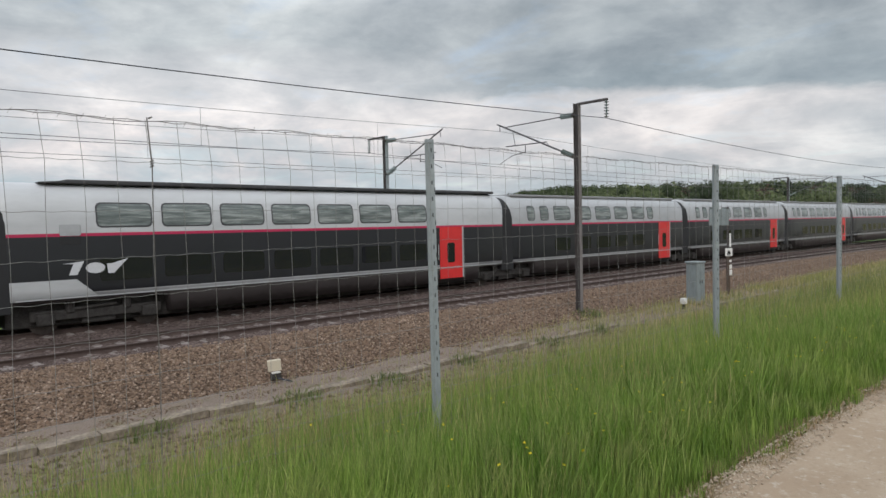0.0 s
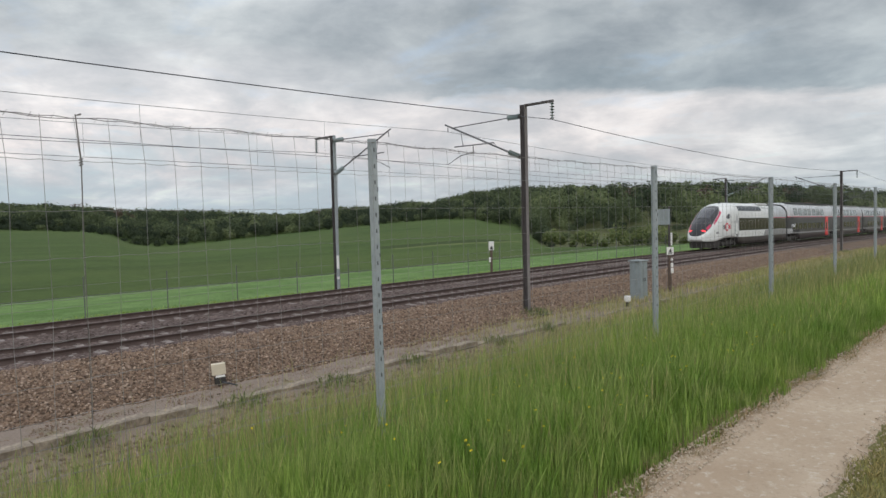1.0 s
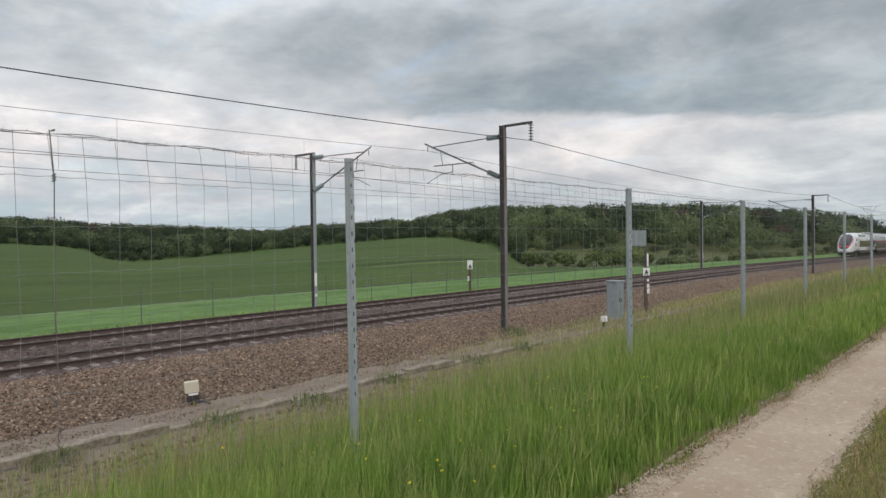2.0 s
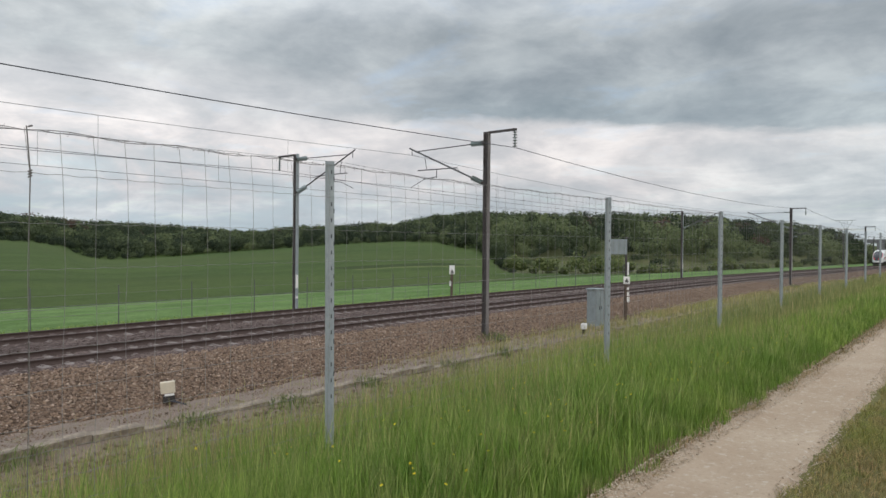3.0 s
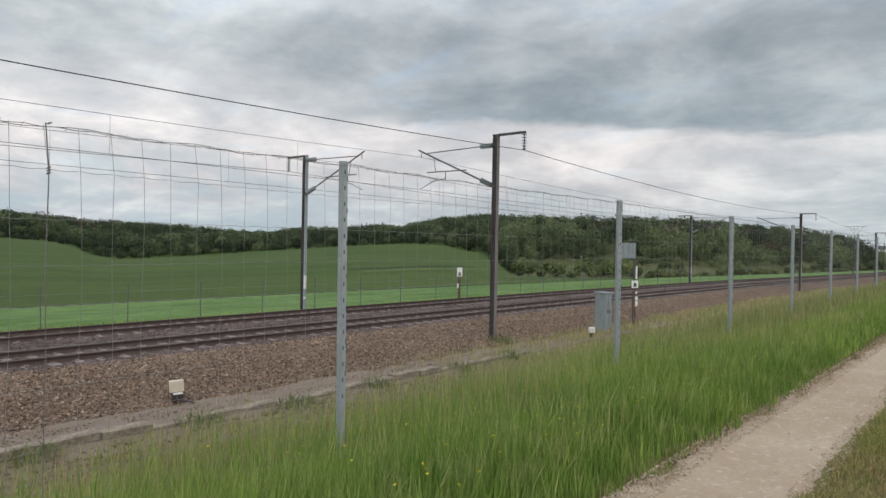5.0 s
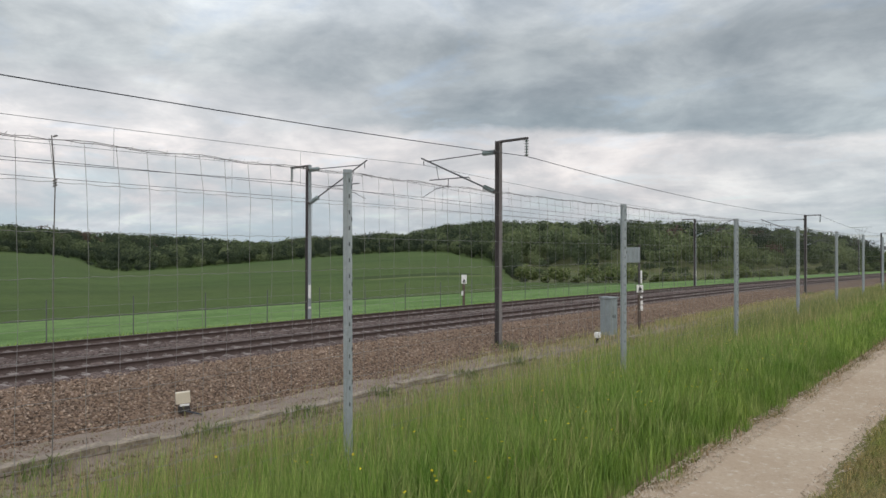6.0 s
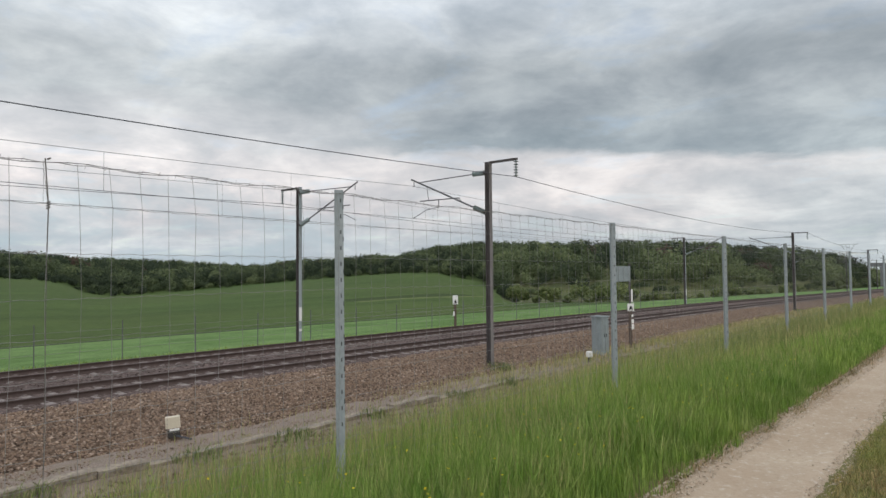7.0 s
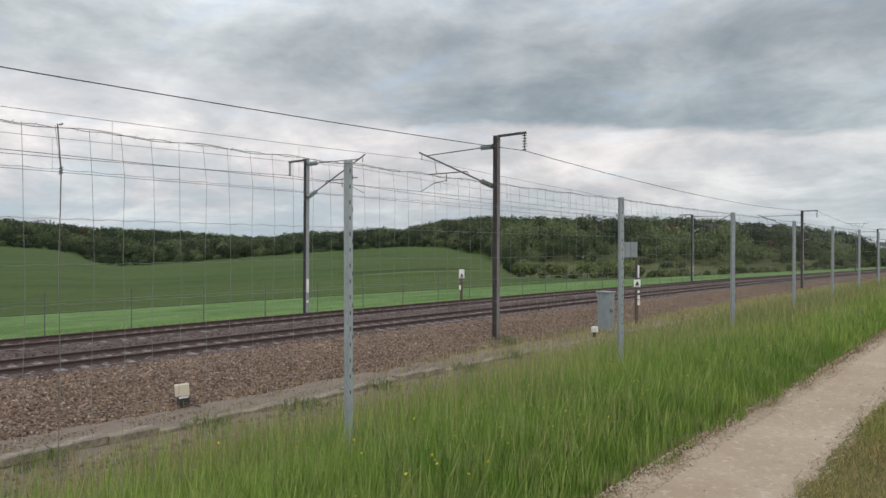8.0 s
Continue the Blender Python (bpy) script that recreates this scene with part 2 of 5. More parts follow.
WHITE, DARK, SILVER, GREY, RED = (0.70, 0.71, 0.69), (0.019, 0.020, 0.024), (0.43, 0.44, 0.45), (0.27, 0.27, 0.275), (0.50, 0.02, 0.085)
MASK = (0.016, 0.016, 0.019)
SKIRT = (0.052, 0.045, 0.045)
M["power"] = livery("power_car_livery", WHITE, [
    (SILVER, [(1, -1.1, -13.75), (0, 1, -1.0)]),                       # silver rear quarter behind the slanting edge
    (RED, [(-0.665, 1, -1.43), (0.665, -1, 1.61), (1, 0, -1.27), (-1, 0, 3.05)]),
    (MASK, [(-0.66, 1, -1.58), (-1, 0, 1.02)]),
    (RED, [(-0.66, 1, -1.60), (0.66, -1, 1.80), (1, 0, -0.30), (-1, 0, 0.98)]),
    (MASK, [(-0.665, 1, -1.609), (1, 0, -0.94), (-1, 0, 4.13)]),
    (DARK, [(1, 0.03, -6.70), (0, -1, 2.93), (0, 1, -1.68)]),          # dark flank band
    (RED, [(1, -1.1, -13.15), (0, -1, 2.99), (0, 1, -2.91)]),
    (GREY, [(1, -0.95, -12.95), (0, -1, 1.66), (0, 1, -1.06)]),
    (SKIRT, [(0, -1, 1.08), (1, 0, -5.2)]),
])
COACH = [(DARK, [(0, -1, 2.98), (0, 1, -1.22)]), (RED, [(0, -1, 3.06), (0, 1, -2.95)]), (GREY, [(0, -1, 1.22), (0, 1, -1.09)]),
         (SKIRT, [(0, -1, 1.09)])]
M["coach"] = livery("coach_livery", SILVER, COACH)
M["coach_end"] = livery("end_coach_livery", (0.55, 0.56, 0.57), COACH[:3] + [((0.50, 0.51, 0.52), [(-1, -1.1, 3.75), (0, -1, 1.66), (0, 1, -1.05)]), COACH[3]])


def leaf_mat(name, a, b_, c, patch=0.25, rough=0.6, trans=0.25, grain=9):
    """Foliage: three greens by position at two scales, with some light let through."""
    m, t, b = material(name, rough)
    p = position(t)
    f = noise_tex(t, p, patch, 4, 0.6)
    g = noise_tex(t, p, patch * grain, 2, 0.5)
    col = mix(t, ramp(t, f, [(0.35, 0.0), (0.65, 1.0)]), a, b_)
    col = mix(t, ramp(t, g, [(0.45, 0.0), (0.75, 0.8)]), col, c)
    each = t.nodes.new("ShaderNodeNewGeometry").outputs["Random Per Island"]
    col = mix(t, 1.0, col, ramp(t, each, [(0.0, (0.58, 0.64, 0.60)), (0.5, (1.06, 1.07, 1.02)), (0.85, (1.42, 1.34, 1.35)), (1.0, (1.8, 1.55, 1.8))]), "MULTIPLY")
    t.links.new(col, b.inputs["Base Color"])
    b.inputs["Specular IOR Level"].default_value = 0.25
    tr = t.nodes.new("ShaderNodeBsdfTranslucent")
    t.links.new(col, tr.inputs[0])
    ms = t.nodes.new("ShaderNodeMixShader")
    ms.inputs[0].default_value = trans
    t.links.new(b.outputs[0], ms.inputs[1])
    t.links.new(tr.outputs[0], ms.inputs[2])
    t.links.new(ms.outputs[0], t.nodes["Material Output"].inputs[0])
    return m


M["grass"] = leaf_mat("tall_grass", (0.142, 0.242, 0.043), (0.230, 0.326, 0.068), (0.33, 0.36, 0.135), 0.5, 0.6, 0.35)
M["grass_pale"] = leaf_mat("seeding_grass", (0.29, 0.31, 0.11), (0.38, 0.31, 0.16), (0.24, 0.29, 0.09), 0.6)
M["grass_far"] = leaf_mat("weathered_tall_grass", (0.150, 0.215, 0.055), (0.215, 0.250, 0.090), (0.29, 0.26, 0.13), 0.35, 0.6, 0.3)
M["grass_dry"] = leaf_mat("short_dry_grass", (0.25, 0.24, 0.070), (0.31, 0.235, 0.11), (0.18, 0.24, 0.055), 0.9)
M["yellow"] = leaf_mat("yellow_petals", (0.72, 0.60, 0.03), (0.78, 0.64, 0.05), (0.66, 0.55, 0.03))


def woods_mat():
    """Each tree has its own green, from dark to yellowish, with finer change from leaf to leaf."""
    m, t, b = material("far_woods", 0.75)
    n = t.nodes.new("ShaderNodeAttribute")
    n.attribute_name = "tone"
    g = t.nodes.new("ShaderNodeNewGeometry")
    f = math_node(t, "MULTIPLY_ADD", math_node(t, "SUBTRACT", g.outputs["Random Per Island"], 0.5), 0.22, n.outputs["Fac"])
    col = ramp(t, f, [(0.0, (0.046, 0.063, 0.039)), (0.3, (0.076, 0.100, 0.053)), (0.55, (0.122, 0.152, 0.074)), (0.78, (0.175, 0.210, 0.100)), (0.95, (0.215, 0.250, 0.115)), (1.0, (0.130, 0.090, 0.070))])
    t.links.new(col, b.inputs["Base Color"])
    b.inputs["Specular IOR Level"].default_value = 0.2
    tr = t.nodes.new("ShaderNodeBsdfTranslucent")
    t.links.new(col, tr.inputs[0])
    ms = t.nodes.new("ShaderNodeMixShader")
    ms.inputs[0].default_value = 0.45
    t.links.new(b.outputs[0], ms.inputs[1])
    t.links.new(tr.outputs[0], ms.inputs[2])
    t.links.new(ms.outputs[0], t.nodes["Material Output"].inputs[0])
    return m


M["woods"] = woods_mat()
M["rim"] = leaf_mat("dead_grass", (0.27, 0.20, 0.11), (0.33, 0.25, 0.145), (0.22, 0.19, 0.08), 0.9)
M["bush"] = leaf_mat("bush_leaves", (0.11, 0.145, 0.055), (0.16, 0.195, 0.075), (0.20, 0.23, 0.095), 0.25, 0.7, 0.45)
M["bark"] = worn("bark", (0.10, 0.08, 0.06), (0.05, 0.04, 0.03), 0.9)


LANE = (0.0, -69.0, 62.0, 92.0)


def ground_mat():
    m, t, b = material("ground_cover", 0.95)
    b.inputs["Specular IOR Level"].default_value = 0.12
    p = position(t)
    sep = t.nodes.new("ShaderNodeSeparateXYZ")
    t.links.new(p, sep.inputs[0])
    wob = math_node(t, "MULTIPLY_ADD", math_node(t, "SUBTRACT", noise_tex(t, p, 0.8, 5), 0.5), 1.6, sep.outputs[1])
    far = math_node(t, "MULTIPLY_ADD", math_node(t, "SUBTRACT", noise_tex(t, p, 0.05, 3), 0.5), 0.9, sep.outputs[1])
    fine = noise_tex(t, p, 9, 6, 0.7)
    grit = noise_tex(t, p, 60, 3, 0.6)
    soil = mix(t, fine, (0.15, 0.17, 0.06), (0.21, 0.165, 0.09))
    dirt = mix(t, ramp(t, grit, [(0.3, 0.0), (0.7, 1.0)]), (0.17, 0.132, 0.105), (0.31, 0.252, 0.21))
    dirt = mix(t, ramp(t, noise_tex(t, p, 1.3, 5), [(0.56, 0.0), (0.72, 0.6)]), dirt, (0.13, 0.12, 0.06))
    streak = noise_tex(t, mapping(t, p, scale=(0.25, 1.0, 1)), 0.5, 5, 0.6)
    verge = mix(t, ramp(t, math_node(t, "MULTIPLY_ADD", fine, 0.5, math_node(t, "MULTIPLY", streak, 0.5)), [(0.38, 0.0), (0.62, 1.0)]), (0.075, 0.14, 0.035), (0.165, 0.25, 0.09))
    tracks = noise_tex(t, mapping(t, p, rot=(0, 0, 0.35), scale=(0.015, 0.12, 1)), 1.0, 5, 0.6)
    crop = mix(t, ramp(t, tracks, [(0.35, 0.0), (0.65, 1.0)]), (0.043, 0.073, 0.018), (0.069, 0.107, 0.028))
    crop = mix(t, ramp(t, noise_tex(t, p, 0.018, 5, 0.6), [(0.4, 0.0), (0.65, 0.6)]), crop, (0.080, 0.104, 0.032))
    bend = math_node(t, "MULTIPLY_ADD", noise_tex(t, p, 0.012, 2), 26.0, sep.outputs[1])
    rows_ = math_node(t, "MULTIPLY_ADD", sep.outputs[0], -0.22, bend)
    wheel = math_node(t, "LESS_THAN", math_node(t, "PINGPONG", math_node(t, "ABSOLUTE", math_node(t, "SUBTRACT", math_node(t, "PINGPONG", rows_, 14.0), 7.0)), 0.9), 0.28)
    near_wheel = math_node(t, "LESS_THAN", math_node(t, "ABSOLUTE", math_node(t, "SUBTRACT", math_node(t, "PINGPONG", rows_, 14.0), 7.0)), 1.25)
    crop = mix(t, math_node(t, "MULTIPLY", math_node(t, "MULTIPLY", wheel, near_wheel), ramp(t, noise_tex(t, p, 0.03, 3), [(0.45, 0.0), (0.6, 0.75)])), crop, (0.030, 0.052, 0.014))
    lane = math_node(t, "MULTIPLY_ADD", sep.outputs[0], LANE[0], math_node(t, "MULTIPLY_ADD", noise_tex(t, p, 0.06, 2), 5.0, math_node(t, "ADD", sep.outputs[1], LANE[1])))
    span = math_node(t, "MULTIPLY", math_node(t, "GREATER_THAN", sep.outputs[0], LANE[2]), math_node(t, "LESS_THAN", sep.outputs[0], LANE[3]))
    crop = mix(t, math_node(t, "MULTIPLY", span, ramp(t, math_node(t, "ABSOLUTE", lane), [(0.0, 0.8), (0.7, 0.8), (1.0, 0.0)])), crop, (0.15, 0.165, 0.065))
    crop = mix(t, math_node(t, "MULTIPLY", span, math_node(t, "MULTIPLY", math_node(t, "GREATER_THAN", lane, 1.0), math_node(t, "LESS_THAN", lane, 7.0))), crop, (0.040, 0.060, 0.018))
    # rough olive scrub land on the wooded slope along the line
    dist = t.nodes.new("ShaderNodeVectorMath")
    dist.operation = "LENGTH"
    t.links.new(p, dist.inputs[0])
    slope = math_node(t, "MULTIPLY", math_node(t, "GREATER_THAN", dist.outputs["Value"], 129.0), math_node(t, "LESS_THAN", math_node(t, "MULTIPLY_ADD", sep.outputs[0], -0.69, sep.outputs[1]), 0.0))
    crop = mix(t, slope, crop, mix(t, ramp(t, noise_tex(t, p, 0.12, 5, 0.65), [(0.35, 0.0), (0.65, 1.0)]), (0.070, 0.088, 0.034), (0.118, 0.118, 0.055)))
    bare = math_node(t, "MULTIPLY_ADD", math_node(t, "SUBTRACT", noise_tex(t, p, 1.7, 6, 0.65), 0.5), 5.0, math_node(t, "MULTIPLY_ADD", sep.outputs[1], 0.28, -2.75))
    col = mix(t, ramp(t, bare, [(0.0, 0.0), (0.9, 1.0)]), soil, dirt)
    col = mix(t, math_node(t, "GREATER_THAN", wob, 27.6), col, verge)
    edge = math_node(t, "MULTIPLY", math_node(t, "GREATER_THAN", far, 41.0), math_node(t, "LESS_THAN", far, 41.7))
    col = mix(t, math_node(t, "GREATER_THAN", far, 41.2), col, crop)
    tuft = ramp(t, math_node(t, "MULTIPLY_ADD", noise_tex(t, p, 0.9, 6, 0.7), 0.6, math_node(t, "MULTIPLY", fine, 0.4)), [(0.36, 0.74), (0.62, 1.20)])
    col = mix(t, math_node(t, "GREATER_THAN", wob, 27.6), col, mix(t, 1.0, col, tuft, "MULTIPLY"))
    col = mix(t, edge, col, (0.028, 0.045, 0.016))
    t.links.new(col, b.inputs["Base Color"])
    bump(t, b, grit, 0.6, 0.03)
    return m


def gravel_mat(name, cols, scale, rel):
    m, t, b = material(name, 0.95)
    b.inputs["Specular IOR Level"].default_value = 0.12
    p = position(t)
    v = t.nodes.new("ShaderNodeTexVoronoi")
    v.inputs["Scale"].default_value = scale
    t.links.new(p, v.inputs["Vector"])
    sep = t.nodes.new("ShaderNodeSeparateColor")
    t.links.new(v.outputs["Color"], sep.inputs[0])
    col = ramp(t, sep.outputs[0], [(i / (len(cols) - 1), c) for i, c in enumerate(cols)])
    big = ramp(t, noise_tex(t, p, 0.7, 5, 0.6), [(0.35, 0.75), (0.7, 1.15)])
    col = mix(t, 1.0, col, big, "MULTIPLY")
    t.links.new(col, b.inputs["Base Color"])
    bump(t, b, v.outputs["Distance"], rel, -0.04)
    return m


BALLAST = [(0.055, 0.038, 0.028), (0.14, 0.095, 0.068), (0.23, 0.155, 0.108), (0.29, 0.205, 0.148), (0.18, 0.130, 0.100), (0.46, 0.355, 0.275)]
M["ground"] = ground_mat()
# bed takes the stone colours darkened, so shade between stones is painted in
M["ballast"] = gravel_mat("ballast_bed", [tuple(0.74 * v for v in c) for c in BALLAST], 17, 0.9)
M["trackbed"] = gravel_mat("track_ballast", [(0.05, 0.036, 0.032), (0.10, 0.073, 0.064), (0.145, 0.108, 0.096), (0.23, 0.18, 0.165)], 17, 0.9)


def stone_mat(name, cols):
    m, t, b = material(name, 0.95)
    b.inputs["Specular IOR Level"].default_value = 0.12
    g = t.nodes.new("ShaderNodeNewGeometry")
    col = ramp(t, g.outputs["Random Per Island"], [(i / (len(cols) - 1), c) for i, c in enumerate(cols)])
    col = mix(t, ramp(t, noise_tex(t, position(t), 0.5, 4), [(0.35, 0.0), (0.7, 0.3)]), col, (0.17, 0.12, 0.09))
    t.links.new(col, b.inputs["Base Color"])
    return m


M["stones"] = stone_mat("ballast_stones", BALLAST)
M["clods"] = stone_mat("dry_earth_clods", [(0.10, 0.08, 0.06), (0.17, 0.135, 0.10), (0.25, 0.20, 0.16), (0.14, 0.125, 0.07)])
M["path_stones"] = stone_mat("limestone_chips", [(0.42, 0.33, 0.24), (0.50, 0.41, 0.31), (0.60, 0.52, 0.42), (0.46, 0.37, 0.28)])


def path_mat():
    m, t, b = material("limestone_path", 0.95)
    b.inputs["Specular IOR Level"].default_value = 0.12
    p = position(t)
    a = noise_tex(t, p, 1.1, 6, 0.6)
    g = noise_tex(t, p, 70, 4, 0.7)
    col = mix(t, ramp(t, a, [(0.35, 0.0), (0.7, 1.0)]), (0.385, 0.292, 0.208), (0.475, 0.382, 0.286))
    col = mix(t, ramp(t, noise_tex(t, p, 26, 5, 0.7), [(0.36, 0.5), (0.48, 0.0)]), col, (0.32, 0.245, 0.175))
    col = mix(t, ramp(t, noise_tex(t, p, 14, 5, 0.7), [(0.54, 0.0), (0.68, 0.6)]), col, (0.60, 0.54, 0.46))
    t.links.new(col, b.inputs["Base Color"])
    bump(t, b, math_node(t, "ADD", g, noise_tex(t, p, 14, 5)), 0.5, 0.02)
    return m


M["path"] = path_mat()


# ---- mesh helpers ----
def finish(bm, name, mat, smooth=False):
    me = bpy.data.meshes.new(name)
    bm.to_mesh(me)
    bm.free()
    for one in mat if isinstance(mat, (list, tuple)) else [mat]:
        me.materials.append(one)
    if smooth:
        me.polygons.foreach_set("use_smooth", [True] * len(me.polygons))
    return me


def part(name, bm, mat, parent=None, label="", smooth=False):
    """Links a bmesh (or a ready mesh) as one object, under a thing or a part where one is given."""
    me = bm if isinstance(bm, bpy.types.Mesh) else finish(bm, name, mat, smooth)
    ob = new(name, me)
    if parent is not None:
        ob.parent = parent
    return tagged(ob, label) if label else ob


def placed(ob, m):
    ob.matrix_basis = m
    return ob


def box(bm, x0, x1, y0, y1, z0, z1, bev=0.0):
    r = bmesh.ops.create_cube(bm, size=1.0, matrix=Matrix.Translation(((x0 + x1) / 2, (y0 + y1) / 2, (z0 + z1) / 2)) @ Matrix.Diagonal((x1 - x0, y1 - y0, z1 - z0, 1)))
    if bev:
        edges = list({e for v in r["verts"] for e in v.link_edges})
        bmesh.ops.bevel(bm, geom=edges, offset=bev, segments=2, affect="EDGES", profile=0.6)
    return bm


def rod(bm, a, b, r, seg=6, r2=None):
    a, b = Vector(a), Vector(b)
    d = b - a
    m = Matrix.Translation((a + b) / 2) @ d.to_track_quat("Z", "Y").to_matrix().to_4x4()
    bmesh.ops.create_cone(bm, cap_ends=True, segments=seg, radius1=r, radius2=r if r2 is None else r2, depth=d.length, matrix=m)
    return bm


def raw(name, verts, faces, mat):
    """A large mesh from arrays of corners and of equal-sided faces."""
    me = bpy.data.meshes.new(name)
    verts, faces = np.asarray(verts, dtype=np.float32), np.asarray(faces, dtype=np.int32)
    n, k = faces.shape
    me.vertices.add(len(verts))
    me.vertices.foreach_set("co", verts.ravel())
    me.loops.add(n * k)
    me.loops.foreach_set("vertex_index", faces.ravel())
    me.polygons.add(n)
    me.polygons.foreach_set("loop_start", np.arange(0, n * k, k, dtype=np.int32))
    me.update(calc_edges=True)
    me.materials.append(mat)
    return me


rng = np.random.default_rng(7)


def lerp_table(v, table):
    a = np.array(table)
    return np.interp(v, a[:, 0], a[:, 1])


# ---- lie of the land ----
NEAR = [(-900, 6), (-200, 2.2), (-30, 1.5), (-3, 1.42), (1.8, 1.42), (2.3, 1.39), (3.2, 1.26), (4.0, 1.13), (4.8, 0.98), (6.5, 0.44), (9.0, -0.40), (11.0, -0.76), (12.5, -0.88), (12.95, -0.84), (13.05, -0.73), (13.5, -0.74), (15.6, -0.76), (28, -0.76), (42, -0.78)]
FIELD_EL = [(0, -1.0), (15, -1.65), (19, -2.2), (34, -2.45), (35.2, -1.5), (36.7, -0.6), (40, 0.1), (43, 0.2), (48, -0.1), (55, -0.65), (61.4, -1.2), (66, -1.5), (68, -1.2), (69.2, -0.5), (71, -0.15), (78, 0.25), (90, 0.5)]
RIDGE_EL = [(0, 0.5), (5.2, 0.8), (7.6, 1.2), (11.3, 1.9), (15.3, 2.35), (19.5, 2.65), (24, 2.82), (28.6, 2.94), (33.4, 2.85), (36.8, 2.95), (40.2, 2.6), (43.6, 1.75), (45.5, 1.9), (50.3, 1.5), (53.5, 1.35), (54.3, 1.0), (57, 1.15), (61.4, 1.4), (65.5, 1.6), (69.3, 1.85), (72.8, 2.05), (80, 2.3), (90, 2.4)]
CREST_R = [(0, 130), (30, 125), (34, 140), (38, 230), (44, 250), (90, 250)]
TREE_H = 8.0


def crest_of(az):
    r0 = 42.0 / np.maximum(np.sin(np.radians(np.clip(az, 4, 176))), 0.07)
    rc = np.maximum(lerp_table(az, CREST_R), r0 + 25)
    return r0, rc, 3.02 + rc * np.tan(np.radians(lerp_table(az, FIELD_EL)))


def grade(x):
    """The line is level here and falls away further along."""
    return lerp_table(x, [(20, 0.0), (40, -0.05), (75, -0.24), (127, -0.80), (250, -2.1), (400, -3.6), (2500, -8)])


def land(x, y):
    x, y = np.asarray(x, float), np.asarray(y, float)
    z = lerp_table(y, NEAR)
    az, r = np.degrees(np.arctan2(y, x)), np.hypot(x, y)
    r0, rc, zc = crest_of(az)
    s = np.clip((r - r0) / (rc - r0), 0, 1)
    field = -0.78 + (zc + 0.78) * (0.35 * s + 0.65 * s * s)
    rr = rc + 190
    zr = 3.02 + rr * np.tan(np.radians(lerp_table(az, RIDGE_EL))) - TREE_H
    q = np.clip((r - rc) / (rr - rc), 0, 1)
    hill = zc + (zr - zc) * q * q * (3 - 2 * q)
    far = np.where(r < rc, field, hill) - np.clip(r - rr - 30, 0, 1500) * 0.01
    z = z + grade(x) * np.clip((y - 9) / 4, 0, 1)
    return np.where(y > 42, far + grade(x) * np.clip(1 - (y - 42) / 30, 0, 1), z)


def axis(*spans):
    out = [np.linspace(a, b, n, endpoint=False) for a, b, n in spans]
    return np.concatenate(out + [np.array([spans[-1][1]])])


def build_ground():
    xs = axis((-2500, -300, 14), (-300, -20, 40), (-20, 60, 160), (60, 300, 120), (300, 900, 60), (900, 3500, 20))
    ys = axis((-2500, -60, 14), (-60, -4, 20), (-4, 16, 100), (16, 42, 20), (42, 300, 120), (300, 700, 60), (700, 3500, 20))
    gx, gy = np.meshgrid(xs, ys, indexing="ij")
    gz = land(gx, gy) + np.where((gy > 4.5) & (gy < 15.5), (rng.random(gx.shape) - 0.5) * 0.07, 0)
    nx, ny = gx.shape
    i = np.arange(nx * ny).reshape(nx, ny)
    f = np.stack([i[:-1, :-1], i[1:, :-1], i[1:, 1:], i[:-1, 1:]], -1).reshape(-1, 4)
    me = raw("ground", np.stack([gx, gy, gz], -1).reshape(-1, 3), f, M["ground"])
    me.polygons.foreach_set("use_smooth", [True] * len(me.polygons))
    tagged(new("ground", me), "grassy bank, bare dirt strip and rolling green crop fields", "ground", kind="structure")


build_ground()


def strip(name, xs, profile, mat, noise_z=0.0, wob=0.0):
    """A long band: for each x the corners (y, z) of the profile, a little uneven."""
    xs = np.asarray(xs)
    k = len(profile)
    v = np.zeros((len(xs), k, 3))
    for j, (y, z) in enumerate(profile):
        v[:, j, 0], v[:, j, 1], v[:, j, 2] = xs, y, z + grade(xs)
    v[:, :, 2] += (rng.random(v.shape[:2]) - 0.5) * noise_z
    v[:, :, 1] += (rng.random(v.shape[:2]) - 0.5) * wob
    i = np.arange(len(xs) * k).reshape(len(xs), k)
    f = np.stack([i[:-1, :-1], i[1:, :-1], i[1:, 1:], i[:-1, 1:]], -1).reshape(-1, 4)
    return raw(name, v.reshape(-1, 3), f, mat)


TRACKS = (19.43, 23.90)  # middle of the near and the far track; rail tops at z = 0
XTRACK = axis((-900, -20, 20), (-20, 70, 450), (70, 200, 200), (200, 2500, 60))


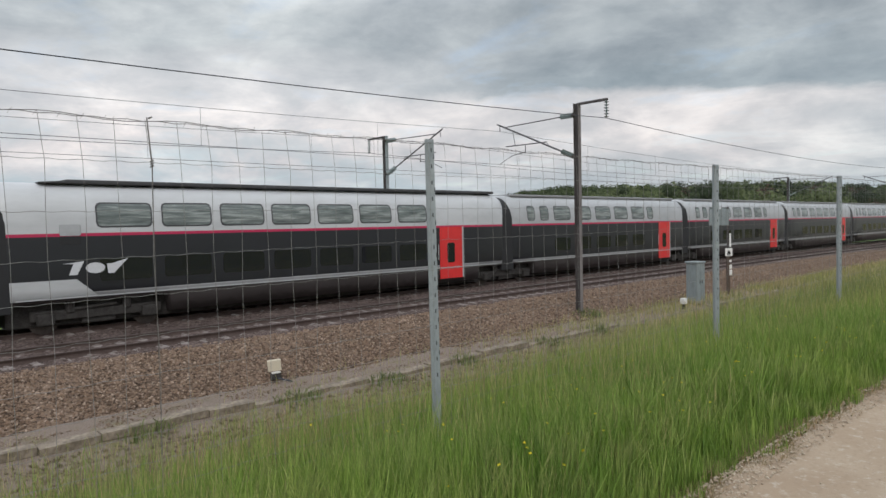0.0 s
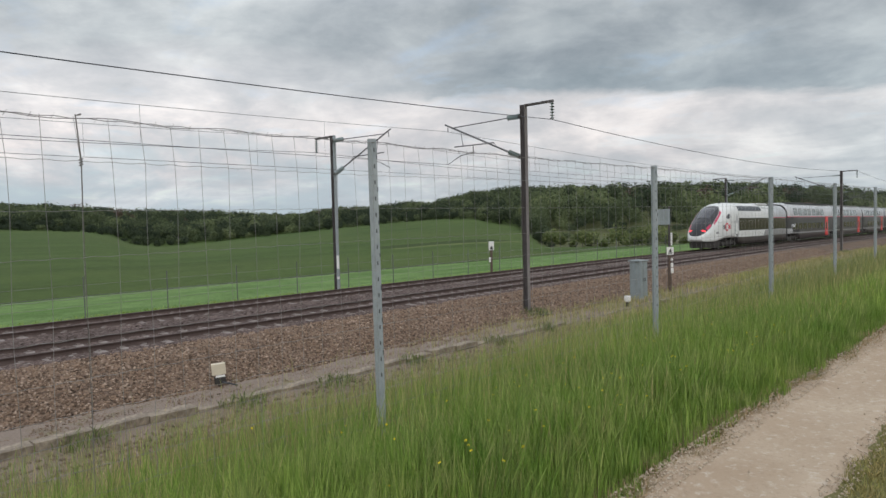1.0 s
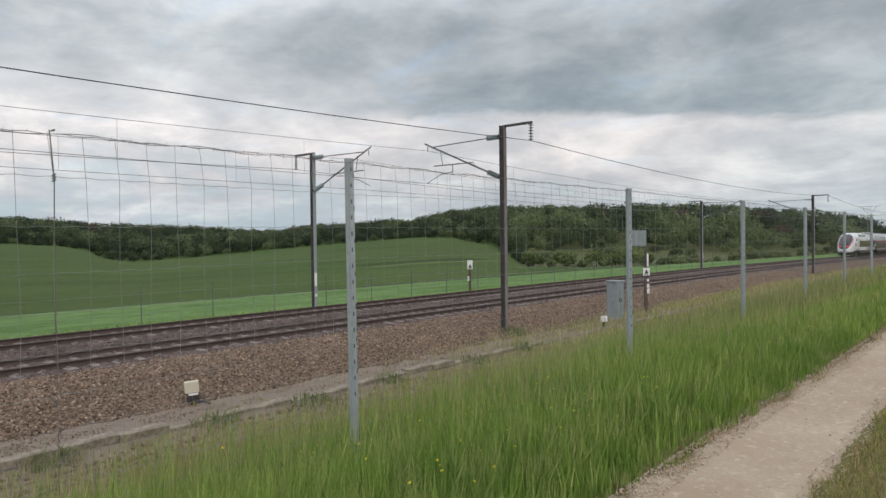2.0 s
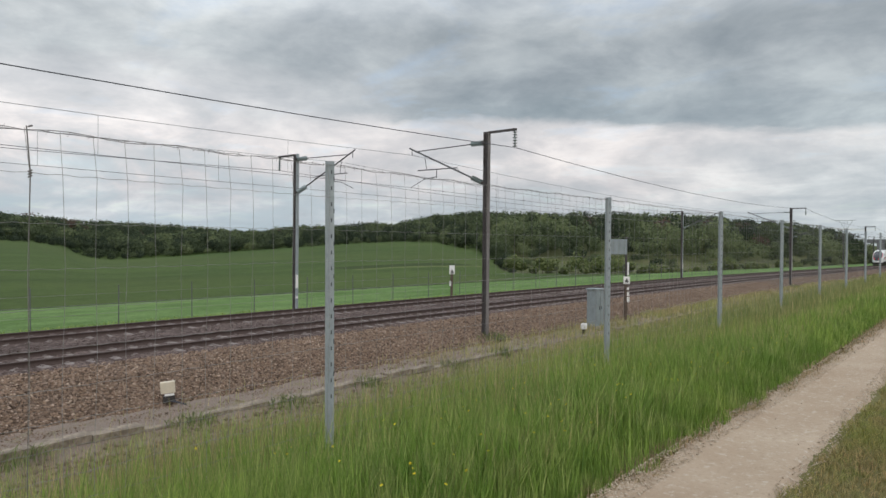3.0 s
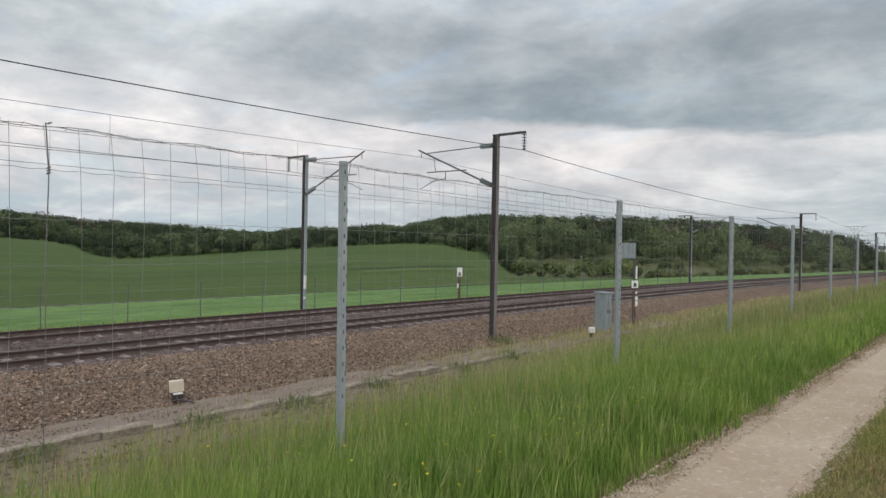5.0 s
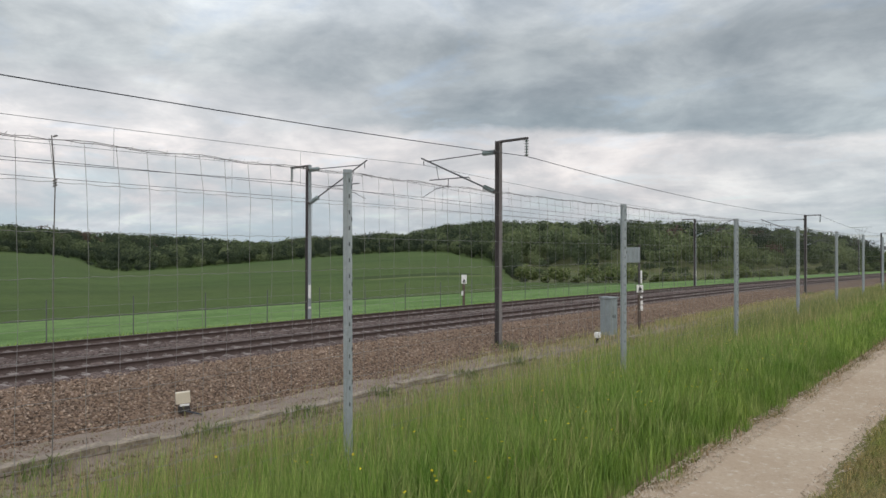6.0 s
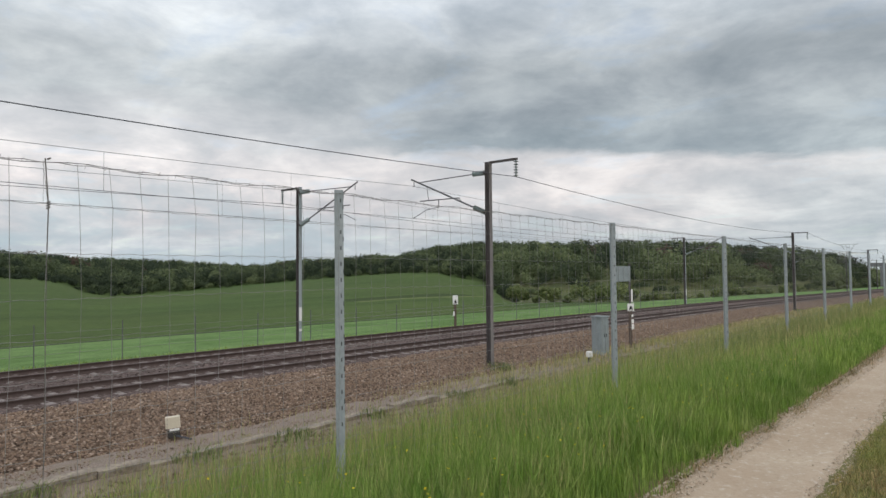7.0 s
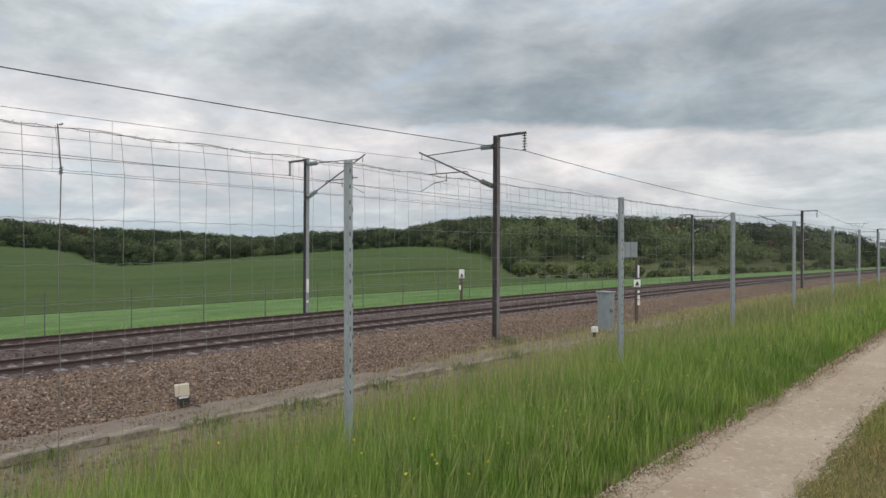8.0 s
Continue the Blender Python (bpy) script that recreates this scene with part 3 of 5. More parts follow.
def build_path():
    xs = axis((-300, -3, 60), (-3, 25, 280), (25, 80, 200), (80, 600, 60))
    k = 9
    lim = np.stack([lerp_table(xs, [(-300, 0.8), (0, 0.9), (6, 0.93), (10, 0.85), (30, 0.5), (100, 0.2), (600, 0.2)]),
                    lerp_table(xs, [(-300, 1.9), (0, 1.92), (5, 1.9), (9, 1.78), (18, 1.62), (40, 1.5), (600, 1.5)])], 1)
    wob = np.array([[noise.noise((x * 1.3, s * 9.0, 0)) * 0.10 + noise.noise((x * 5, s * 9.0, 3)) * 0.05 for s in (0, 1)] for x in xs])
    lim = lim + wob
    v = np.zeros((len(xs), k, 3))
    for j in range(k):
        s = j / (k - 1)
        v[:, j, 0], v[:, j, 1] = xs, lim[:, 0] * (1 - s) + lim[:, 1] * s
        v[:, j, 2] = 1.425 + 0.012 - 0.03 * math.sin(math.pi * s) + (rng.random(len(xs)) - 0.5) * 0.012 + (0.02 if 0 < j < k - 1 else -0.03)
    i = np.arange(len(xs) * k).reshape(len(xs), k)
    f = np.stack([i[:-1, :-1], i[1:, :-1], i[1:, 1:], i[:-1, 1:]], -1).reshape(-1, 4)
    me = raw("path", v.reshape(-1, 3), f, M["path"])
    me.polygons.foreach_set("use_smooth", [True] * len(me.polygons))
    tagged(new("path", me), "pale crushed limestone wheel track between grass verges", "path", kind="structure")


build_path()


def stones(name, n, xr, yfun, size, mat, zfun, bias=1.0):
    """Loose angular stones, joined: eight-sided lumps of uneven shape, denser towards the low end of xr."""
    x = xr[0] + (xr[1] - xr[0]) * rng.random(n) ** bias
    y = yfun(x, rng.random(n))
    z = zfun(x, y)
    s = size * (0.5 + rng.random(n))
    oc = np.array([(1, 0, 0), (-1, 0, 0), (0, 1, 0), (0, -1, 0), (0, 0, 1), (0, 0, -1)], float)
    fc = np.array([(0, 2, 4), (2, 1, 4), (1, 3, 4), (3, 0, 4), (2, 0, 5), (1, 2, 5), (3, 1, 5), (0, 3, 5)])
    a = rng.random(n) * 6.283
    v = oc[None] * (0.55 + 0.6 * rng.random((n, 6, 3))) + (rng.random((n, 6, 3)) - 0.5) * 0.5
    v *= s[:, None, None]
    c, d = np.cos(a)[:, None], np.sin(a)[:, None]
    v = np.stack([v[..., 0] * c - v[..., 1] * d, v[..., 0] * d + v[..., 1] * c, v[..., 2] * 0.75], -1)
    v += np.stack([x, y, z], -1)[:, None]
    f = (fc[None] + (np.arange(n) * 6)[:, None, None]).reshape(-1, 3)
    return raw(name, v.reshape(-1, 3), f, mat)


SHOULDER = [(14.45, -0.80), (14.75, -0.70), (15.4, -0.52), (16.3, -0.30), (17.0, -0.19), (17.6, -0.17)]


def bed_z(x, y):
    return grade(x) + lerp_table(y, SHOULDER + [(25.6, -0.17), (26.9, -0.45), (28.3, -0.80)])


def build_track():
    me = strip("ballast_bed", XTRACK, SHOULDER, M["ballast"], 0.025, 0.03)
    tagged(new("ballast_bed", me), "sloping shoulder of pinkish grey crushed ballast", "ballast", kind="structure")
    me = strip("track_bed", XTRACK, [(17.6, -0.17), (18.0, -0.165), (18.35, -0.155), (19.0, -0.155), (19.9, -0.155), (20.5, -0.155), (21.7, -0.18), (22.8, -0.155), (23.4, -0.155), (24.4, -0.155), (25.0, -0.155), (25.6, -0.17), (26.9, -0.45), (28.3, -0.80)], M["trackbed"], 0.045)
    tagged(new("track_bed", me), "dark brownish grey ballast between and under the rails", "ballast", kind="structure")
    me = stones("ballast_stones", 76000, (-4, 70), lambda x, r: 14.40 + r * 3.5, 0.039, M["stones"], bed_z, 1.5)
    tagged(new("ballast_stones", me), "loose angular pinkish grey ballast stones", "ballast", kind="stuff")
    me = stones("track_stones", 16000, (-4, 70), lambda x, r: 17.9 + r * 7.4, 0.034, M["trackbed"], bed_z, 1.5)
    tagged(new("track_stones", me), "dark ballast stones between the rails", "ballast", kind="stuff")
    prof = [(-0.075, -0.172), (-0.075, -0.155), (-0.012, -0.135), (-0.012, -0.045), (-0.036, -0.030), (-0.036, -0.004), (-0.030, 0.0),
            (0.030, 0.0), (0.036, -0.004), (0.036, -0.030), (0.012, -0.045), (0.012, -0.135), (0.075, -0.155), (0.075, -0.172)]
    for ti, yc in enumerate(TRACKS):
        track = new("railway_track")
        track.location = (0, yc, 0)
        tagged(track, "rusty steel rails on grey concrete sleepers" if ti == 0 else "rusty rails on concrete sleepers, further track", "railway track", "railway tracks")
        for side in (-0.7535, 0.7535):
            xs = axis((-900, 0, 4), (0, 400, 40), (400, 2500, 6))
            me = strip("rail", xs, [(side + y, z) for y, z in prof], M["rail"])
            me.materials.append(M["railtop"])
            k = len(prof) - 1
            for p in me.polygons:
                if p.index % k in (5, 6, 7):
                    p.material_index = 1
            part("rail", me, None, track)
        bm = bmesh.new()
        for y in (-0.79, 0.79):
            box(bm, -0.14, 0.14, y - 0.42, y + 0.42, -0.36, -0.160, 0.02)
        rod(bm, (0, -0.5, -0.27), (0, 0.5, -0.27), 0.03)
        for y in (-0.7535, 0.7535):
            for d in (-0.1, 0.1):
                box(bm, -0.05, 0.05, y + d - 0.03, y + d + 0.03, -0.17, -0.13)
        me = finish(bm, "sleeper", M["sleeper"])
        lo, hi = (0.0, 90.0) if ti == 0 else (0.0, 66.0)
        for i in range(int((hi - lo) / 0.6)):
            placed(part("sleeper", me, None, track), pose(lo + i * 0.6, (rng.random() - 0.5) * 0.02, 0.012 * rng.random() + float(grade(lo + i * 0.6))))
        cx = np.concatenate([np.arange(-120, lo, 0.6), np.arange(lo + int((hi - lo) / 0.6) * 0.6, 420, 0.6)])
        bv = np.array([(x, y, z) for x in (-0.14, 0.14) for y in (-0.42, 0.42) for z in (-0.36, -0.162)])
        bf = np.array([(0, 1, 3, 2), (4, 6, 7, 5), (0, 4, 5, 1), (2, 3, 7, 6), (1, 5, 7, 3)])
        c = np.array([(x, y, float(grade(x))) for x in cx for y in (-0.79, 0.79)])
        v = (c[:, None] + bv[None]).reshape(-1, 3)
        f = (bf[None] + (np.arange(len(c)) * 8)[:, None, None]).reshape(-1, 4)
        tagged(part("far_sleepers", raw("far_sleepers", v, f, M["sleeper"]), None, track), kind="stuff")
    # concrete cable trough along the foot of the ballast
    trough = tagged(new("cable_trough"), "weathered concrete cable trough, partly overgrown and silted", "cable trough")
    bm = box(bmesh.new(), -0.49, 0.49, -0.17, 0.17, -0.10, 0.05, 0.012)
    lid = finish(bm, "lid", M["trough"])
    for i in range(120):
        x = -6 + i * 1.0
        sunk = -0.040 + 0.07 * noise.noise((x * 0.45, 4.2, 0)) + (0.085 if x in (2, 3, 4, 5, 6, 14, 15) else 0) - (0.02 if x > 20 else 0) + float(grade(x))
        placed(part("lid", lid, None, trough), pose(x, 13.15 + 0.03 * (rng.random() - 0.5), -0.72 + sunk, 5 * (rng.random() - 0.5), 2.5 * (rng.random() - 0.5), 3 * (rng.random() - 0.5)))


build_track()
me = stones("earth_clods", 5200, (-2, 32), lambda x, r: 10.3 + 2.65 * r, 0.06, M["clods"], lambda x, y: land(x, y), 1.3)
tagged(new("earth_clods", me), "clods and rubble of dry earth below the cable trough", "earth", kind="stuff")

me = stones("strip_grit", 9000, (-3, 40), lambda x, r: 13.35 + 1.25 * r ** 0.8, 0.018, M["stones"], lambda x, y: land(x, y) - 0.004, 1.4)
tagged(new("strip_grit", me), "scattered grit and stray stones on the bare dirt strip", "gravel", kind="stuff")


# ---- fence along the path ----
FENCE_Y, POST_X0, POST_STEP, POST_TOP = 4.007, 3.551, 5.0, 3.70
HWIRES = (3.665, 3.41, 3.15, 2.90, 2.66, 2.43, 2.22, 2.03, 1.86, 1.70, 1.56, 1.43, 1.31)


def fence_post():
    """Rolled galvanised post: a channel with lips and slots punched down its face."""
    bm = bmesh.new()
    h = POST_TOP - 0.95
    outline = [(-0.034, -0.004), (0.034, -0.004), (0.034, 0.042), (0.018, 0.042), (0.018, 0.038), (0.030, 0.038), (0.030, 0.0),
               (-0.030, 0.0), (-0.030, 0.038), (-0.018, 0.038), (-0.018, 0.042), (-0.034, 0.042)]
    low, high = [[bm.verts.new((x, y, z)) for x, y in outline] for z in (0, h)]
    n = len(outline)
    for k in range(n):
        bm.faces.new((low[k], low[(k + 1) % n], high[(k + 1) % n], high[k]))
    bm.faces.new(high)
    bm.faces.new(list(reversed(low)))
    bmesh.ops.recalc_face_normals(bm, faces=bm.faces[:])
    return finish(bm, "post", M["galv"])


def build_fence():
    fence = tagged(new("wire_fence"), "wire mesh fence with galvanised steel posts and barbed top wire", "fence")
    post = fence_post()
    slot = finish(box(bmesh.new(), -0.005, 0.005, -0.0055, -0.003, -0.016, 0.016), "slot", M["slot"])
    hook = finish(box(bmesh.new(), 0.028, 0.0355, -0.008, 0.003, -0.018, 0.018), "clip", M["slot"])
    for i in range(-2, 40):
        x = POST_X0 + i * POST_STEP
        dz = 0.003 * (x - POST_X0) if x < 60 else 0.17
        p = placed(part("post", post, None, fence), pose(x, FENCE_Y, 0.95 + dz, 0, 0.25 * (rng.random() - 0.5) + (-0.3 if i == 0 else 0), -38 + 6 * (rng.random() - 0.5)))
        if i in (-1, 0, 1, 2, 3):
            for k in range(15):
                placed(part("slot", slot, None, p), pose(0.012, 0, 0.87 + k * 0.128))
            for k in range(7):
                placed(part("clip", hook, None, p), pose(0, 0, 1.05 + k * 0.26))
    xs = 1.390 + 0.1785 * np.arange(-44, 150)
    wav = lambda x, k: 0.0035 * math.sin(x * 36 + k * 2.1) + 0.012 * math.sin(math.pi * ((x - POST_X0) / POST_STEP % 1)) * math.sin(k * 1.7)
    # wires that run along: crimped strands
    for k, z in enumerate(HWIRES):
        cu = bpy.data.curves.new("strand", "CURVE")
        cu.dimensions, cu.bevel_depth, cu.bevel_resolution = "3D", 0.0014 if k else 0.002, 0
        sp = cu.splines.new("POLY")
        pts = np.concatenate([np.arange(-8, 14, 0.0435), np.arange(14, 50, 0.7), np.arange(50, 190, 5.0)])
        sp.points.add(len(pts) - 1)
        for q, x in zip(sp.points, pts):
            q.co = (x, FENCE_Y, z + wav(x, k) + 0.003 * min(x - POST_X0, 56) - (0.008 * math.sin(math.pi * ((x - POST_X0) / POST_STEP % 1)) if k == 0 else 0), 1)
        cu.materials.append(M["wire"] if k else M["barb"])
        ob = new("strand", cu)
        ob.parent = fence
        tagged(ob, "barbed top wire" if k == 0 else "", kind="")
    # a second barbed strand with its barbs, wound along the top
    bm = bmesh.new()
    x = -6.0
    while x < 30:
        z = HWIRES[0] + 0.003 * (x - POST_X0) - 0.008 * math.sin(math.pi * ((x - POST_X0) / POST_STEP % 1))
        x2 = x + 0.11
        rod(bm, (x, FENCE_Y - 0.004, z + 0.012 * math.sin(x * 9)), (x2, FENCE_Y - 0.004, z + 0.012 * math.sin(x2 * 9)), 0.0021, 4)
        rod(bm, (x - 0.012, FENCE_Y - 0.01, z - 0.016), (x + 0.012, FENCE_Y + 0.01, z + 0.016), 0.0014, 4)
        x = x2
    part("barbed_strand", bm, M["barb"], fence, "twisted barbed strand")
    # upright stay wires, a little bent
    shapes = []
    for s in range(5):
        bm = bmesh.new()
        rings = []
        for z in HWIRES:
            cx = 0.007 * math.sin(z * 5 + s * 2.3) - 0.075 * max(z - 3.38, 0) * (1 + 0.5 * math.sin(s * 1.9))
            rings.append([bm.verts.new((cx + dx, dy, z - 1.0)) for dx, dy in ((-0.0014, 0), (0, -0.0014), (0.0014, 0), (0, 0.0014))])
        for p, q in zip(rings[:-1], rings[1:]):
            for k in range(4):
                bm.faces.new((p[k], p[(k + 1) % 4], q[(k + 1) % 4], q[k]))
        shapes.append(finish(bm, "stay_wire", M["wire"]))
    for i, x in enumerate(xs):
        if x < 28:
            placed(part("stay_wire", shapes[i % 5], None, fence), pose(x, FENCE_Y + 0.003, 1.0 + 0.003 * (x - POST_X0)))
    bm = bmesh.new()
    for x in np.arange(28.17, 90, 0.1785):
        dz = 0.003 * min(x - POST_X0, 56)
        v = [bm.verts.new(c) for c in ((x - 0.0011, FENCE_Y, 1.5), (x + 0.0011, FENCE_Y, 1.5), (x + 0.0011, FENCE_Y, 3.66 + dz), (x - 0.0011, FENCE_Y, 3.66 + dz))]
        bm.faces.new(v)
    tagged(part("far_stay_wires", bm, M["wire"], fence), kind="stuff")
    # tied joint between two rolls of mesh
    bm = bmesh.new()
    rod(bm, (1.386, FENCE_Y - 0.004, 1.35), (1.388, FENCE_Y - 0.004, 3.15), 0.0019, 6)
    rod(bm, (1.388, FENCE_Y - 0.004, 3.15), (1.392, FENCE_Y - 0.004, 3.41), 0.0034, 6)
    rod(bm, (1.392, FENCE_Y - 0.004, 3.41), (1.372, FENCE_Y - 0.004, 3.67), 0.0036, 6)
    for z in (3.42, 3.405, 3.39, 3.665):
        rod(bm, (1.38, FENCE_Y - 0.012, z), (1.402, FENCE_Y + 0.004, z + 0.01), 0.005, 6)
    part("tied_joint", bm, M["barb"], fence, "dark twisted joint wire")


build_fence()


def far_fence():
    fence = tagged(new("boundary_fence"), "low wire fence with thin grey posts beyond the tracks", "fence")
    post = finish(box(bmesh.new(), -0.017, 0.017, -0.017, 0.017, 0, 1.95, 0.003), "post", M["tube"])
    for i in range(-6, 34):
        placed(part("post", post, None, fence), pose(13.36 + i * 3.45, 29.2, -0.8, 0, 1.5 * (rng.random() - 0.5)))
    for z in (0.2, 0.6, 1.05):
        part("strand", rod(bmesh.new(), (-10, 29.2, z - 0.25), (128, 29.2, z - 0.25), 0.006, 4), M["wire"], fence)


far_fence()


# ---- overhead line ----
def disc_string(bm, a, b, n, r):
    a, b = Vector(a), Vector(b)
    d = (b - a).normalized()
    rod(bm, a, b, r * 0.28, 6)
    for i in range(n):
        c = a.lerp(b, (i + 0.5) / n)
        rod(bm, c - d * 0.008, c + d * 0.022, r, 12, r * 0.42)
    return bm


def mast(x, y, base, top, side, bands=False, label=""):
    """Steel H-section mast with the feeder arm outside and a two-tube cantilever over its track. side: +1 reaches towards +y."""
    th = new("catenary_mast")
    th.location = (x, y, base)
    h = top - base
    bm = bmesh.new()
    box(bm, -0.006, 0.006, -0.10, 0.10, 0, h)
    part("web", bm, M["mast"], th)
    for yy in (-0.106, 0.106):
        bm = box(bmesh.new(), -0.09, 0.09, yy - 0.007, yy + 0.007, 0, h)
        # flange towards the camera is painted paler, as if lit; the other stays dark
        part("flange", bm, M["mast_lit"] if yy < 0 and not bands else M["galv"] if yy < 0 else M["mast"], th)
    bm = box(bmesh.new(), -0.38, 0.38, -0.38, 0.38, -0.35, 0.10, 0.03)
    part("foundation", bm, M["concrete"], th, "stained concrete footing")
    if bands:
        for z0, z1 in ((1.25, 1.9), (0.75, 0.86)):
            part("marker_plate", box(bmesh.new(), -0.08, 0.08, -0.122, -0.114, z0, z1), M["signw"], th, "white marker plate")
    s = side
    # feeder arm away from the track, with its hanging string of discs
    arm = part("feeder_arm", box(bmesh.new(), -0.05, 0.05, min(0.1 * -s, -1.38 * s), max(0.1 * -s, -1.38 * s), h - 0.09, h, 0.01), M["mast"], th)
    arm.location.z = 0.003
    bm = disc_string(bmesh.new(), (0, -1.32 * s, h - 0.09), (0, -1.32 * s, h - 0.74), 6, 0.10)
    part("insulator_string", bm, M["glass_ins"], th, "hanging string of glass discs")
    # cantilever
    reach = 4.0 * s
    level = top - (7.53 if side > 0 else 7.36)
    top_z, low_z, end_z = 7.10 + level - base, 5.50 + level - base, 7.10 + level - base
    base = base - level
    part("tie_insulator", disc_string(bmesh.new(), (0.0, 0.16 * s, top_z), (0.0, 0.80 * s, top_z), 6, 0.11), M["glass_ins"], th, "ribbed glass insulator")
    part("tie_rod", rod(bmesh.new(), (0, 0.8 * s, top_z), (0, reach - 0.2 * s, end_z - 0.06), 0.022), M["tube"], th)
    foot = Vector((0, 0.16 * s, low_z))
    tip = Vector((0, reach + 0.15 * s, end_z + 0.12))
    ins = foot.lerp(tip, 0.15)
    part("strut_insulator", disc_string(bmesh.new(), foot, ins, 6, 0.112), M["glass_ins"], th, "ribbed glass insulator")
    part("strut_tube", rod(bmesh.new(), ins, tip, 0.036), M["tube"], th)
    bm = bmesh.new()
    rod(bm, (0, 1.5 * s, 6.20 - base), (0, reach - 0.35 * s, 6.22 - base), 0.024)
    rod(bm, foot.lerp(tip, 0.30), (0, 1.5 * s, 6.20 - base), 0.012)
    rod(bm, foot.lerp(tip, 0.78), (0, 3.15 * s, 6.22 - base), 0.014)
    part("registration_tube", bm, M["tube"], th)
    bm = bmesh.new()
    rod(bm, (0, 2.6 * s, 6.21 - base), (0, 2.6 * s, 5.86 - base), 0.02)
    rod(bm, (0, 2.6 * s, 5.90 - base), (0, 3.3 * s, 5.82 - base), 0.016)
    rod(bm, (0, 3.3 * s, 5.82 - base), (0, 4.05 * s, 5.50 - base), 0.014)
    part("steady_arm", bm, M["tube"], th)
    bm = bmesh.new()
    rod(bm, (0, reach, end_z), (0, reach, end_z - 0.22), 0.018)
    part("messenger_clamp", bm, M["tube"], th)
    for z in (top_z, low_z):
        part("bracket", box(bmesh.new(), -0.13, 0.13, 0.09 * s if s > 0 else -0.18, 0.18 if s > 0 else -0.09, z - 0.05, z + 0.05, 0.008), M["mast"], th)
    return tagged(th, label, "catenary mast", "catenary masts")


SPAN = 52.6
NEAR_MASTS = [21.45 + i * SPAN for i in range(-1, 7)]
FAR_MASTS = [20.35 + i * SPAN for i in range(-1, 7)]
NEAR_TOP = lambda x: lerp_table(x, [(21, 7.53), (74, 7.03), (126, 6.6), (400, 6.3)])
FAR_TOP = lambda x: lerp_table(x, [(20, 7.36), (72, 6.95), (126, 6.6), (400, 6.3)])
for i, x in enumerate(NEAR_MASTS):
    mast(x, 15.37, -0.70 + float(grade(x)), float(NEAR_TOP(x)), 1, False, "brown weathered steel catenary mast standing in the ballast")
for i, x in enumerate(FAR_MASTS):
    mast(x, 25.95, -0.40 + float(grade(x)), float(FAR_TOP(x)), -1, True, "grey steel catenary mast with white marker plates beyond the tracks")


def run(name, xs, y, zend, sag, r, mat, label, droppers=None):
    """A wire hung from mast to mast, one object, with its droppers where it carries a contact wire."""
    cu = bpy.data.curves.new(name, "CURVE")
    cu.dimensions, cu.bevel_depth, cu.bevel_resolution = "3D", r, 1
    sp = cu.splines.new("POLY")
    pts = []
    for a, b in zip(xs[:-1], xs[1:]):
        for k in range(16):
            s = k / 16
            pts.append((a + (b - a) * s, y, float(zend(a)) * (1 - s) + float(zend(b)) * s - 4 * sag * s * (1 - s)))
    pts.append((xs[-1], y, float(zend(xs[-1]))))
    sp.points.add(len(pts) - 1)
    for q, c in zip(sp.points, pts):
        q.co = (*c, 1)
    cu.materials.append(mat)
    ob = tagged(new(name, cu), label, "overhead wire", "overhead wires")
    if droppers is not None:
        for a, b in zip(xs[:-1], xs[1:]):
            for k in range(1, 8):
                s = k / 8
                z = float(zend(a)) * (1 - s) + float(zend(b)) * s - 4 * sag * s * (1 - s)
                part("dropper", rod(bmesh.new(), (a + (b - a) * s, y, droppers + float(grade(a)) * (1 - s) + float(grade(b)) * s), (a + (b - a) * s, y, z), 0.005, 4), mat, ob)
    return ob


drop = lambda x, k: lerp_table(x, [(21, k), (74, k - 0.35), (126, k - 0.7), (400, k - 1.0)])
run("feeder_wire", NEAR_MASTS, 14.05, lambda x: lerp_table(x, [(21, 6.79), (74, 6.95), (126, 6.4), (400, 6.2)]), 0.56, 0.0125, M["cable"], "thick dark feeder cable hung from glass insulators")
run("feeder_wire", FAR_MASTS, 27.27, lambda x: drop(x, 6.64), 0.40, 0.012, M["copper"], "feeder cable on the further masts")
for y in TRACKS:
    run("messenger_wire", NEAR_MASTS, y, lambda x: drop(x, 6.92), 0.42, 0.008, M["copper"], "bare copper messenger wire over the track", 5.50)
    run("contact_wire", NEAR_MASTS, y, lambda x: 5.50 + grade(x), 0.02, 0.009, M["copper"], "bare copper contact wire over the track")


# ---- trackside things ----
def white_box():
    th = tagged(new("trackside_box"), "small cream plastic box on a dark stub post in ballast", "junction box")
    th.location = (7.87, 14.6, -0.74)
    th.rotation_euler = (0, radians(-4), radians(-28))
    part("housing", box(bmesh.new(), -0.16, 0.16, -0.08, 0.08, 0.28, 0.54, 0.012), M["boxwhite"], th)
    part("rim", box(bmesh.new(), -0.08, 0.13, -0.085, -0.06, 0.22, 0.27, 0.008), M["signw"], th)
    bm = rod(bmesh.new(), (0, 0, -0.1), (0, 0, 0.25), 0.055, 8)
    part("stub_post", bm, M["postwood"], th, "dark stub post")
    bm = box(bmesh.new(), -0.12, 0.14, -0.07, 0.07, 0.07, 0.22, 0.015)
    part("bracket", bm, M["under"], th)
    cu = rod(bmesh.new(), (0.05, -0.05, 0.10), (0.38, -0.2, 0.0), 0.02)
    part("conduit", cu, M["cable"], th)


